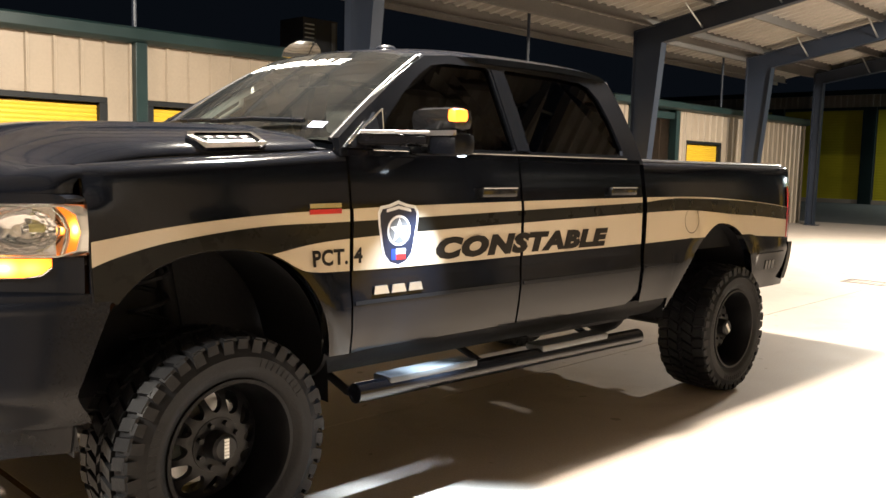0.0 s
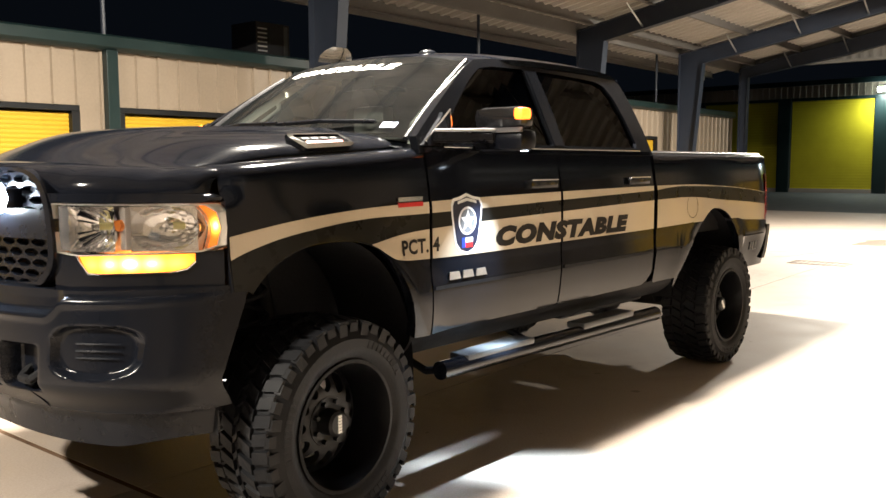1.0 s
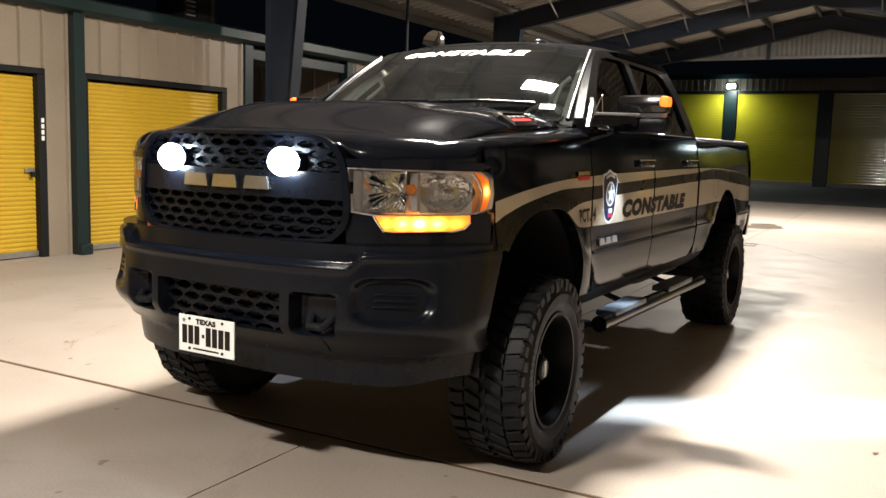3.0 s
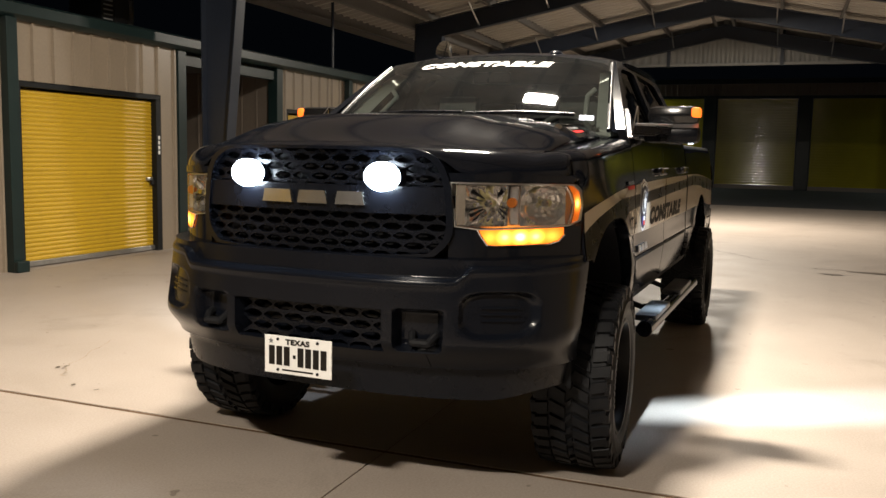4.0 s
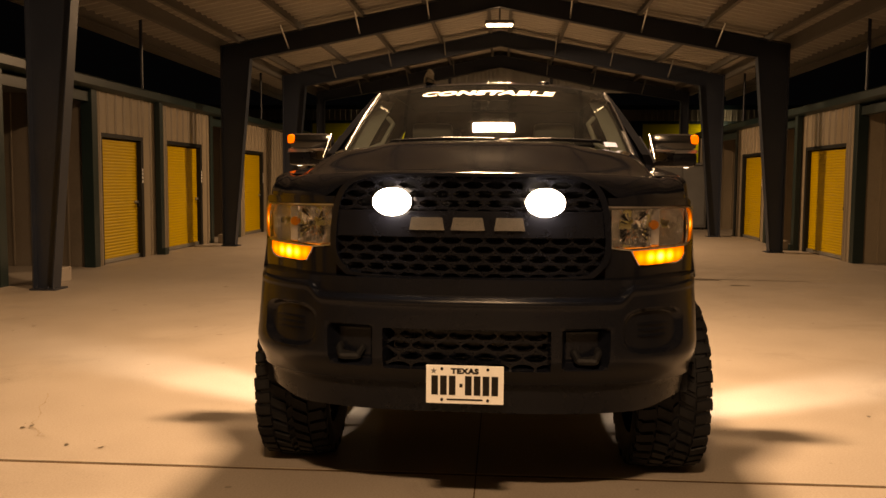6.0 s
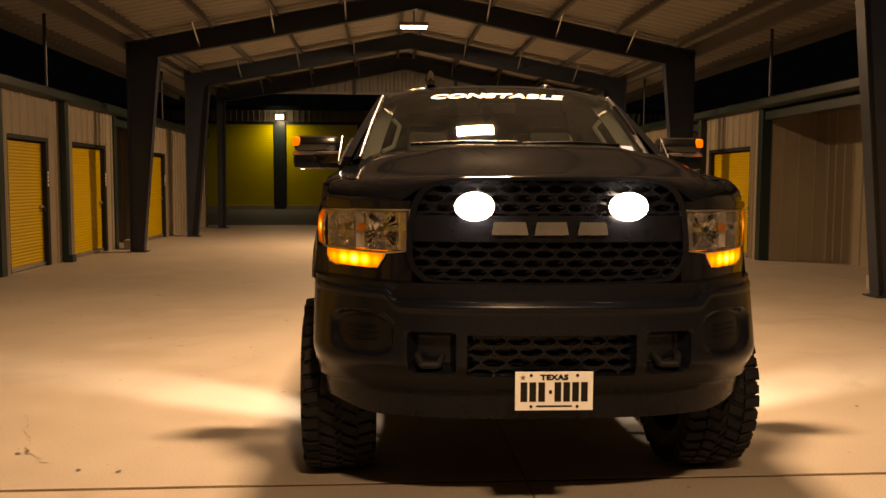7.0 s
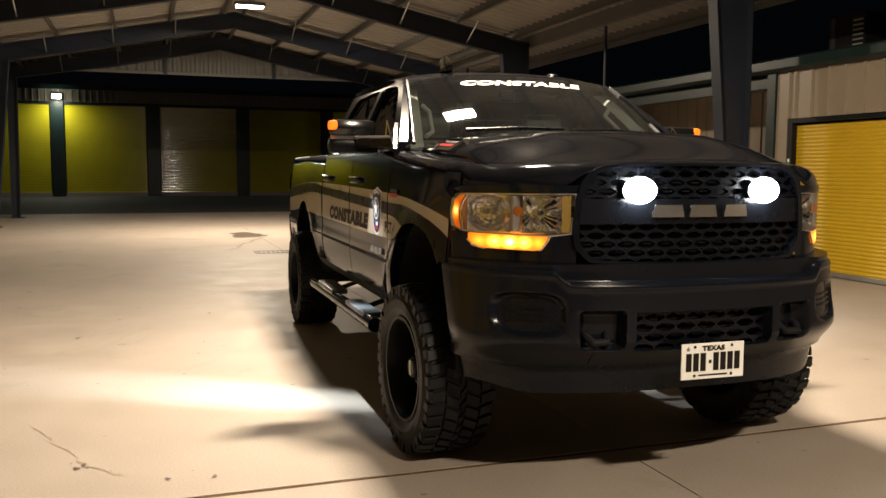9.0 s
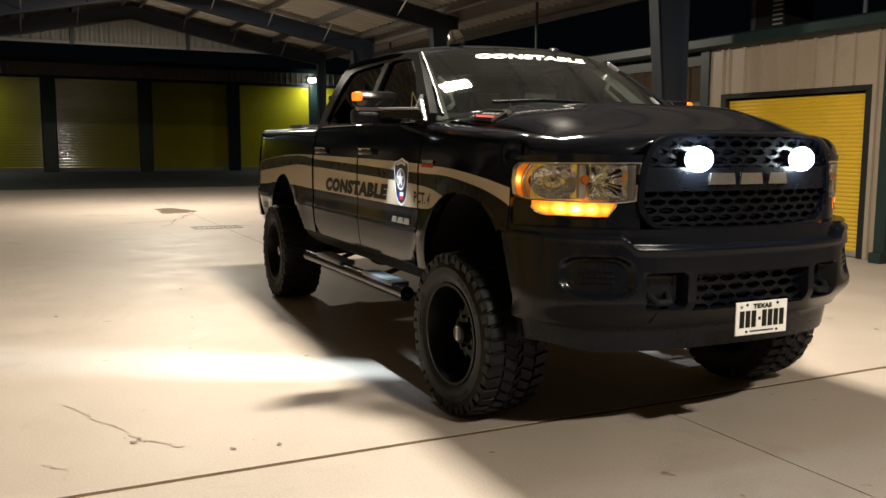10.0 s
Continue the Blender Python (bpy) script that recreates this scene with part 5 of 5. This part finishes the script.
# headlamps
for s in (-1, 1):
    def lampmap(off, s=s):
        return lambda u, v: (face_x(u) - off, s * u, v)
    lamp_out = [(0.574, 1.152), (0.66, 1.142), (0.93, 1.150), (0.960, 1.17), (0.967, 1.23), (0.960, 1.29), (0.940, 1.316), (0.556, 1.322)]
    hl = part("headlamp", outline(fine_loop(lamp_out), [fine_loop([(0.765 + (u - 0.765) * 0.984, 1.230 + (v - 1.230) * 0.95) for u, v in lamp_out])], lampmap(0.004), (0.05, 0, 0)), M_BRIGHT, truck, "clear headlamp with chrome reflectors, amber corner lit", smooth=40)
    part("housing", outline(fine_loop(lamp_out), [], lambda u, v: (face_x(u) + 0.10, s * u * 0.985, v), None), M_REFLECTOR, hl)
    for cu, hw, round_bowl in ((0.674, 0.070, False), (0.848, 0.066, True)):
        hh, zc = 0.078, 1.232

        def bay_pt(u, v):
            # a bowl behind a rectangular mouth: upright flutes in the one, rings in the other
            p_, q_ = lerp(-1, 1, u), lerp(-1, 1, v)
            y_ = cu + hw * p_
            rr = min(1.0, math.hypot(p_, q_))
            dep = math.sqrt(1 - rr * rr) if round_bowl else (1 - abs(p_) ** 2.4) * (1 - abs(q_) ** 2.4)
            relief = 0.0030 * math.cos(rr * 20) * math.cos(7 * math.atan2(q_, p_)) if round_bowl else 0.0022 * math.cos(p_ * 18) * math.cos(q_ * 9)
            return (face_x(y_) + 0.020 + 0.075 * dep ** 0.7 + relief, s * y_, zc + hh * q_)

        part("reflector", grid(40, 28, bay_pt), M_FACET, hl, "ringed chrome reflector" if round_bowl else "fluted pale reflector", smooth=30)
        part("bulb", tube((face_x(cu) + 0.10, s * cu, zc + 0.008), (face_x(cu) + 0.05, s * cu, zc + 0.008), 0.015, 12, 0.012), M_BULB, hl, "faintly yellow bulb", smooth=40)
        part("bulb_cap", tube((face_x(cu) + 0.052, s * cu, zc + 0.008), (face_x(cu) + 0.036, s * cu, zc + 0.008), 0.016, 14, 0.011), M_CHROME, hl, smooth=40)
        if round_bowl:
            continue
        fan = bmesh.new()
        for side_ in (-1, 1):
            # dark wedges that fan out from the bulb to both sides
            for an_, r1, w1 in ((40, 0.50, 0.055), (20, 0.46, 0.020), (-18, 0.46, 0.024), (-34, 0.50, 0.040), (-48, 0.52, 0.022)):
                if side_ > 0 and an_ == 20:
                    continue
                an = radians(an_ + (6 if side_ > 0 else 0))
                pts_ = []
                for rr, ww in ((0.20, -0.008), (r1, -w1), (r1, w1), (0.20, 0.008)):
                    pu, pv = rr * math.cos(an) * side_, rr * math.sin(an)
                    pts_.append((0.5 + pu - ww * math.sin(an) * side_, 0.53 + pv + ww * math.cos(an)))
                fan.faces.new([fan.verts.new(Vector(bay_pt(min(max(u, 0.02), 0.98), min(max(v, 0.02), 0.98))) - Vector((0.006, 0, 0))) for u, v in pts_])
        part("reflector_slots", fan, M_CHASSIS, hl, "dark grooves fanning out in the reflector")
    part("bulb_cover", tube((face_x(0.757) + 0.05, s * 0.757, 1.245), (face_x(0.757) + 0.012, s * 0.757, 1.245), 0.024, 16, 0.019), M_ORANGE, hl, "orange bulb cover", smooth=40)
    part("divider", box((face_x(0.762) + 0.02, s * 0.744, 1.160), (face_x(0.762) + 0.10, s * 0.782, 1.31), 0.008), M_REFLECTOR, hl, smooth=40)
    part("inner_panel", grid(6, 4, lambda u, v: (face_x(lerp(0.572, 0.604, u)) + 0.010 + 0.012 * u, s * lerp(0.572, 0.604, u), lerp(1.158, 1.312, v))), M_FACET, hl, "pale reflector panel beside the grille", smooth=True)
    part("outer_rim", add_pipe(bmesh.new(), [(face_x(a_) + 0.010, s * a_, z_) for a_, z_ in ((0.914, 1.310), (0.928, 1.28), (0.937, 1.24), (0.934, 1.20), (0.927, 1.158))], 0.005), M_CHROME, hl, "bright rim before the amber corner", smooth=True)
    corner = [(0.922, 1.312), (0.945, 1.308), (0.957, 1.285), (0.963, 1.23), (0.957, 1.178), (0.945, 1.158), (0.935, 1.156), (0.942, 1.20), (0.944, 1.24), (0.936, 1.28)]
    part("amber_side", outline(fine_loop(corner, 3), [], lampmap(-0.006), None), M_SIDE, hl, "lit amber side marker", smooth=True)
    part("lens", grid(18, 4, lambda u, v: (face_x(lerp(0.566, 0.965, u)) - 0.006, s * lerp(0.566, 0.965, u), lerp(1.150, 1.318, v))), M_LENS, hl, "clear outer lens", smooth=True)
    tl = outline(fine_loop([(0.690, 1.088), (0.702, 1.083), (0.872, 1.086), (0.900, 1.097), (0.915, 1.120), (0.915, 1.146), (0.662, 1.141), (0.670, 1.122)]), [], lampmap(0.003), (0.02, 0, 0))
    part("turn_lamp", tl, M_AMBER, hl, "glowing amber lower lamp")
    part("turn_rim", add_pipe(bmesh.new(), [(face_x(a_) - 0.004, s * a_, z_) for a_, z_ in ((0.656, 1.143), (0.666, 1.120), (0.690, 1.083), (0.720, 1.080), (0.800, 1.081), (0.872, 1.082), (0.903, 1.093), (0.919, 1.118))], 0.0035), M_CHROME, hl, smooth=True)
    part("lamp_brow", outline(fine_loop([(0.56, 1.326), (0.935, 1.321), (0.945, 1.328), (0.947, 1.338), (0.937, 1.349), (0.915, 1.353), (0.55, 1.356)]), [], lampmap(0.012), (0.06, 0, 0)), M_PAINT, truck, "gloss black brow above the headlamp", smooth=40)
    # panel round and under the lamp
    part("lamp_panel", grid(16, 3, lambda u, v: (face_x(lerp(0.55, 0.965, u)) + 0.004, s * lerp(0.55, 0.965, u), lerp(0.985, 1.15, v))), M_PAINT, truck, "gloss black panel under the headlamp", smooth=True)


def top_z(x, a):
    """Height of hood and fender top at a distance a from the middle."""
    if a <= 0.80:
        return hood_z(x, a)
    zt = fender_top(x)
    w = W(max(x, -0.46), zt)
    if a > w - 0.075:
        return zt + 0.045 * math.sin(math.acos(min(1.0, max(0.0, 1 - (w - a) / 0.075))))
    return lerp(hood_z(x, 0.80), zt + 0.045, (a - 0.80) / (w - 0.875))


def nose_pt(u, v):
    y = lerp(-0.957, 0.957, u)
    a = abs(y)
    low = 1.444 - 0.036 * smooth01((a - 0.34) / 0.18) - 0.054 * smooth01((a - 0.50) / 0.11)
    x0, x1 = min(face_x(a), -0.461), nose_x(y)
    z1 = top_z(x1, a)
    x, z = lerp(x0, x1, 1 - math.cos(v * math.pi / 2)), lerp(low, z1, math.sin(v * math.pi / 2))
    return (x, math.copysign(min(a, W(max(x, -0.46), z)), y), z)


part("nose", grid(140, 10, nose_pt), M_PAINT, truck, "gloss black nose above grille and lamps", smooth=50)

# ---- front bumper ----
def bumper_x(y, z):
    a = min(abs(y) / 0.985, 1.0)
    xe = lerp(-0.555, -0.39, min(1.0, max(0.0, (z - 0.60) / 0.40)))
    base = xe - (1.025 + xe) * (1 - a ** 2.9) ** (1 / 2.0)
    mid = smooth01((0.67 - abs(y)) / 0.07)
    edge = lerp(1.0, 0.950, mid)
    lip = lerp(0.016, 0.042, mid) * smooth01((z - edge) / 0.012) - 0.006 * math.exp(-((z - edge + 0.012) / 0.012) ** 2)
    tuck = 0.10 * smooth01((0.72 - z) / 0.14)
    return base + lip + tuck


def pocket(y, z, y0, y1, z0, z1, e=0.012):
    return smooth01((y - y0) / e) * smooth01((y1 - y) / e) * smooth01((z - z0) / e) * smooth01((z1 - z) / e)


def bumper_pt(u, v):
    t = lerp(-1, 1, u)
    # even steps round the corner
    y = 0.985 * math.sin(t * math.pi / 2) if abs(t) > 0.999 else 0.985 * (t + 0.28 * math.sin(math.pi * t) / math.pi)
    z = lerp(0.60, 1.03, v)
    a = abs(y)
    d = 0.11 * pocket(y, z, -0.335, 0.335, 0.665, 0.835, 0.018) + 0.075 * pocket(a, z, 0.375, 0.575, 0.67, 0.845, 0.028)
    d += 0.030 * smooth01((1 - (abs(a - 0.755) / 0.135) ** 3.2 - (abs(z - 0.825) / 0.092) ** 3.2) / 0.5)
    e = 0.004
    sl = (bumper_x(min(a + e, 0.985), z) - bumper_x(a - e, z)) / (2 * e)
    k = 1 / math.hypot(1, sl)
    x = bumper_x(y, z) + d * k
    inset = 0.02 * smooth01((0.75 - z) / 0.15) * (a > 0.5) + d * min(sl * k, 0.95)
    return (x, y - math.copysign(inset, y), z)


bump_ob = part("front_bumper", grid(220, 86, bumper_pt), M_TEXT, truck, "textured black steel front bumper", smooth=32)
part("intake_mesh", honeycomb([(-0.325, 0.675), (0.325, 0.675), (0.325, 0.83), (-0.325, 0.83)], 0.10, 0.043, 0.010, 0.02, lambda u: bumper_x(u, 0.78) + 0.05), M_SATIN, bump_ob)
part("top_step", grid(40, 3, lambda u, v: (bumper_x(lerp(-0.97, 0.97, u), 1.03) + 0.14 * v, lerp(-0.97, 0.97, u), 1.029)), M_TEXT, bump_ob, smooth=40)
for s in (-1, 1):
    for k in range(3):
        z = 0.800 + k * 0.024
        part("fog_slat", grid(8, 2, lambda u, v: (bumper_x(lerp(0.69, 0.82, u), z) + 0.024 + 0.003 * v, s * lerp(0.69, 0.82, u), z + 0.006 * v)), M_TEXT, bump_ob)
    hook = add_pipe(bmesh.new(), [(-0.82, s * 0.43, 0.76), (-0.93, s * 0.43, 0.735), (-0.965, s * 0.445, 0.71), (-0.965, s * 0.51, 0.71), (-0.93, s * 0.525, 0.735), (-0.82, s * 0.525, 0.76)], 0.016)
    part("tow_hook", hook, M_CHASSIS, bump_ob, smooth=True)


def valance_pt(u, v):
    t = lerp(-1, 1, u)
    y = 0.945 * (t + 0.28 * math.sin(math.pi * t) / math.pi)
    low = 0.465 + 0.035 * smooth01((abs(y) - 0.70) / 0.22)
    return (bumper_x(y * 1.03, 0.62) + 0.012 + 0.035 * smooth01(v * 3) + 0.02 * v, y * (1 - 0.012 * v), lerp(0.625, low, v))


part("air_dam", grid(80, 10, valance_pt), M_SATIN, truck, "black plastic air dam", smooth=True)
# licence plate: the number is plain bars
plate = part("licence_plate", box((-1.066, -0.152, 0.55), (-1.060, 0.152, 0.702), 0.002), M_WHITE, truck, "white licence plate with dark bars")
lettering("word", "TEXAS", M_LETTER, plate, lambda u, v: (-1.0685, lerp(0.055, -0.055, u), lerp(0.669, 0.692, v)), 0, 0.06, "word TEXAS")
for k in range(8):
    yy = 0.131 - k * 0.0345 + (0.006 if k > 3 else 0)
    w_, h_ = (0.012, 0.014) if k == 3 else (0.026, 0.076)
    part("number_bar", box((-1.0685, yy - w_ - (0.007 if k == 3 else 0), 0.611 - h_ / 2 + 0.012), (-1.0665, yy - (0.007 if k == 3 else 0), 0.611 + h_ / 2 + 0.012)), M_LETTER, plate)
part("star", outline([(0.122 + (0.013 if k % 2 == 0 else 0.0055) * math.sin(k * math.pi / 5), 0.679 + (0.013 if k % 2 == 0 else 0.0055) * math.cos(k * math.pi / 5)) for k in range(10)], [], lambda u, v: (-1.0675, u, v), None), M_GREY, plate)
part("writing_bar", box((-1.0685, -0.07, 0.564), (-1.0665, 0.07, 0.570)), M_LETTER, plate)
for y in (-0.09, 0.09):
    for z in (0.566, 0.688):
        part("screw", tube((-1.066, y, z), (-1.070, y, z), 0.006, 8), M_CHASSIS, plate)

# ---- bed, tailgate, rear bumper ----
part("bed_floor", box((2.80, -0.85, 0.95), (4.74, 0.85, 1.0)), M_CHASSIS, truck)
part("bed_front", box((2.785, -0.93, 0.70), (2.82, 0.93, 1.50)), M_PAINT, truck)
for s in (-1, 1):
    part("bed_inner", box((2.82, s * 0.82, 1.0), (4.72, s * 0.86, 1.50)), M_CHASSIS, truck)
part("tailgate", box((4.70, -0.90, 0.92), (4.78, 0.90, 1.515), 0.015), M_PAINT, truck, "black tailgate", smooth=40)


def rb_pt(u, v):
    y = lerp(-0.98, 0.98, u)
    a = abs(y) / 0.98
    return (4.94 - 0.12 * a ** 8 - 0.10 * (1 - v) ** 2, y, lerp(0.67, 0.94, v) + 0.02 * a ** 4)


part("rear_bumper", thicken(grid(40, 4, rb_pt), (-0.06, 0, 0)), M_PAINT, truck, "gloss black rear bumper", smooth=40)

# ---- chassis ----
for s in (-1, 1):
    part("frame_rail", box((-0.80, s * 0.40, 0.60), (4.75, s * 0.48, 0.74), 0.01), M_CHASSIS, truck)
    part("radius_arm", add_pipe(bmesh.new(), [(0.02, s * 0.52, 0.36), (0.55, s * 0.47, 0.52), (0.95, s * 0.44, 0.60)], 0.032), M_CHASSIS, truck, smooth=True)
    part("shock", add_tube(add_tube(bmesh.new(), (0.10, s * 0.60, 0.42), (0.06, s * 0.52, 0.78), 0.028, 12), (0.06, s * 0.52, 0.76), (0.03, s * 0.47, 1.08), 0.036, 12), M_CHASSIS, truck, smooth=True)
    coil = bmesh.new()
    add_pipe(coil, [(-0.06 + 0.07 * math.cos(k * 0.7), s * 0.55 + 0.07 * math.sin(k * 0.7), 0.52 + k * 0.0115) for k in range(46)], 0.010, 6)
    part("coil_spring", coil, M_CHASSIS, truck, smooth=True)
    part("tow_bracket", add_pipe(bmesh.new(), [(-0.55, s * 0.50, 0.52), (-0.30, s * 0.52, 0.42), (-0.05, s * 0.54, 0.36)], 0.022), M_GALV, truck, "bare metal lower link")
    part("rear_shock", tube((3.72, s * 0.55, 0.42), (3.55, s * 0.44, 0.95), 0.034), M_CHASSIS, truck)
    part("leaf_link", box((3.2, s * 0.50, 0.50), (4.3, s * 0.57, 0.56), 0.01), M_CHASSIS, truck)
ax = bmesh.new()
add_tube(ax, (0, -0.86, HUB_Z), (0, 0.86, HUB_Z), 0.045, 14)
bmesh.ops.create_uvsphere(ax, u_segments=16, v_segments=10, radius=0.16, matrix=pose(0, 0.22, HUB_Z))
part("front_axle", ax, M_CHASSIS, truck, smooth=True)
ax = bmesh.new()
add_tube(ax, (WB, -0.86, HUB_Z), (WB, 0.86, HUB_Z), 0.055, 14)
bmesh.ops.create_uvsphere(ax, u_segments=16, v_segments=10, radius=0.19, matrix=pose(WB, 0, HUB_Z))
part("rear_axle", ax, M_CHASSIS, truck, smooth=True)
part("tie_rod", add_tube(bmesh.new(), (-0.2, -0.75, 0.40), (-0.2, 0.75, 0.40), 0.022, 10), M_CHASSIS, truck)
part("skid_plate", box((-0.75, -0.42, 0.53), (0.45, 0.42, 0.56), 0.01), M_CHASSIS, truck)
part("gearbox", box((0.4, -0.25, 0.56), (1.7, 0.25, 0.85), 0.06), M_CHASSIS, truck)
part("drive_shaft", tube((1.7, 0.05, 0.62), (WB - 0.15, 0.0, 0.46), 0.045), M_CHASSIS, truck)
part("fuel_tank", box((1.9, -0.85, 0.55), (2.9, -0.5, 0.75), 0.05), M_CHASSIS, truck)
part("exhaust", add_pipe(bmesh.new(), [(1.2, 0.6, 0.60), (2.9, 0.62, 0.60), (3.3, 0.66, 0.80), (4.2, 0.72, 0.78), (4.8, 0.8, 0.68)], 0.04), M_GALV, truck)


# ---- wheels ----
def wheel_meshes():
    """A wheel with its outer face towards -y: tyre carcass, lugs, rim, spokes, cap."""
    R, r, w = TYRE_R, 0.262, 0.165
    carcass = [(r - 0.012, -w * 0.86), (r + 0.012, -w * 0.98), (r + 0.028, -w * 1.02), (r + 0.034, -w * 1.045), (r + 0.05, -w * 1.06), (r + 0.086, -w * 1.07), (r + 0.090, -w * 1.05), (R - 0.045, -w * 0.99), (R - 0.022, -w * 0.86), (R - 0.016, -w * 0.5), (R - 0.014, 0), (R - 0.016, w * 0.5), (R - 0.022, w * 0.86), (R - 0.045, w * 0.99), (r + 0.09, w * 1.07), (r + 0.05, w * 1.06), (r, w * 0.9)]
    tyre = mesh_of("tyre", lathe(carcass, 72), M_RUBBER, 40)
    lugs = bmesh.new()

    def lug(a0, a1, y0, y1, r0, r1, skew, drop=0.0):
        c = []
        for rr in (r0, r1):
            for yy, k in ((y0, 0), (y1, 1)):
                for aa in (a0, a1):
                    sh = 0.10 * (a1 - a0) if rr == r1 else 0
                    an = aa + skew * k + (sh if aa == a0 else -sh)
                    ro = rr - (drop if rr == r1 and k == 1 else 0.0)
                    c.append(lugs.verts.new((ro * math.cos(an), yy, ro * math.sin(an))))
        for f in ((0, 1, 3, 2), (4, 6, 7, 5), (0, 4, 5, 1), (2, 3, 7, 6), (0, 2, 6, 4), (1, 5, 7, 3)):
            lugs.faces.new([c[i] for i in f])

    n = 40
    st = 2 * math.pi / n
    for i in range(n):
        a = i * st
        for s in (-1, 1):
            o = 0 if s < 0 else st / 2
            big = i % 2 == 0
            lug(a + o, a + o + st * 0.82, s * w * 0.56, s * w * (1.0 if big else 0.94), R - 0.022, R - 0.001, s * 0.03, 0.009)
            # the shoulder lugs run down the side wall
            lug(a + o + st * 0.03, a + o + st * 0.78, s * w * 0.90, s * w * (1.030 if big else 1.010), R - (0.070 if big else 0.052), R - 0.008, 0.0, 0.010)
            lug(a + o + st * 0.26, a + o + st * 1.02, s * w * 0.10, s * w * 0.50, R - 0.022, R, -s * 0.07)
        lug(a + st * 0.1, a + st * 0.55, -w * 0.07, w * 0.07, R - 0.022, R, 0.05)
    lug_me = mesh_of("tread", lugs, M_RUBBER)
    # raised side wall marks as plain bars
    marks = bmesh.new()
    for a0, k in ((0.5, 9), (2.6, 9), (4.7, 9)):
        for j in range(k):
            aa = a0 + j * 0.085
            for yy in (-w * 1.078,):
                vs = [marks.verts.new((rr * math.cos(q), yy, rr * math.sin(q))) for rr, q in ((0.315, aa), (0.345, aa + 0.004), (0.345, aa + 0.055), (0.315, aa + 0.06))]
                vb = [marks.verts.new((v.co.x, yy + 0.006, v.co.z)) for v in vs]
                marks.faces.new(vs)
                for q in range(4):
                    marks.faces.new((vs[q], vs[(q + 1) % 4], vb[(q + 1) % 4], vb[q]))
    mark_me = mesh_of("sidewall_mark", marks, M_RUBBER)
    rim = lathe([(r - 0.012, -w * 0.84), (r + 0.004, -w * 0.95), (r + 0.002, -w * 1.0), (r - 0.012, -w * 1.0), (r - 0.022, -w * 0.9), (r - 0.034, -w * 0.5), (r - 0.04, -w * 0.1), (r - 0.045, w * 0.2), (r - 0.05, w * 0.9)], 64)
    rim_me = mesh_of("rim", rim, M_BARREL, 40)
    y0 = -0.022
    holes = []
    for k in range(12):
        a = 2 * math.pi * k / 12
        hole = []
        for q in range(14):
            b = 2 * math.pi * q / 14
            rr, tt = 0.160 + 0.041 * math.cos(b), 0.031 * math.sin(b) * (1 + 0.30 * math.cos(b))
            hole.append((rr * math.cos(a) - tt * math.sin(a), rr * math.sin(a) + tt * math.cos(a)))
        holes.append(hole)

    def dish(u, v):
        rr = math.hypot(u, v)
        return (u, y0 - 0.030 + 0.075 * smooth01((rr - 0.125) / 0.11), v)

    face = outline([(0.224 * math.cos(2 * math.pi * k / 48), 0.224 * math.sin(2 * math.pi * k / 48)) for k in range(48)],
                   [[(0.09 * math.cos(2 * math.pi * k / 24), 0.09 * math.sin(2 * math.pi * k / 24)) for k in range(24)], *holes], dish, (0, 0.028, 0))
    spoke_me = mesh_of("spokes", face, M_WHEEL, 30)
    hub = lathe([(0.0, y0 - 0.02), (0.05, y0 - 0.022), (0.075, y0 - 0.034), (0.10, y0 - 0.034), (0.105, y0 - 0.02), (0.105, y0 + 0.05)], 40)
    for k in range(8):
        a = 2 * math.pi * (k + 0.5) / 8
        add_tube(hub, (0.083 * math.cos(a), y0 - 0.03, 0.083 * math.sin(a)), (0.083 * math.cos(a), y0 - 0.055, 0.083 * math.sin(a)), 0.011, 6)
    hub_me = mesh_of("hub", hub, M_WHEEL, 35)
    cap_me = mesh_of("hub_cap", lathe([(0.0, y0 - 0.095), (0.042, y0 - 0.095), (0.052, y0 - 0.085), (0.054, y0 - 0.02)], 32), M_WHEEL, 35)
    bars = bmesh.new()
    for k in range(6):
        add_box(bars, (-0.010, y0 - 0.0985, -0.036 + k * 0.0125), (0.010, y0 - 0.095, -0.036 + k * 0.0125 + 0.0095))
    bar_me = mesh_of("cap_bars", bars, M_WHITE)
    brake = lathe([(0.06, 0.06), (0.17, 0.06), (0.17, 0.09), (0.06, 0.09)], 40)
    brake_me = mesh_of("brake_disc", brake, M_GALV, 35)
    return tyre, lug_me, mark_me, rim_me, spoke_me, hub_me, cap_me, bar_me, brake_me


TY, LU, MA, RI, SP, HU, CA, BA, BR = wheel_meshes()
for x in (0.0, WB):
    for s in (-1, 1):
        turn = 0.0 if s < 0 else 180.0
        steer = 3.0 if x == 0.0 else 0.0
        wh = part("wheel", RI, M_WHEEL, truck, "matte black deep dish alloy wheel with mud tyre")
        wh.matrix_basis = pose(x, s * 0.905, HUB_Z, 0, 37 * x, turn + steer)
        part("tyre", TY, M_RUBBER, wh, "black mud terrain tyre")
        part("tread", LU, M_RUBBER, wh)
        tagged(part("sidewall_mark", MA, M_RUBBER, wh), "raised rubber bars on the side wall", kind="stuff")
        part("spokes", SP, M_WHEEL, wh)
        part("hub", HU, M_WHEEL, wh)
        part("hub_cap", CA, M_WHEEL, wh)
        part("cap_bars", BA, M_WHITE, wh, "pale upright bars on the cap")
        part("brake_disc", BR, M_GALV, wh)
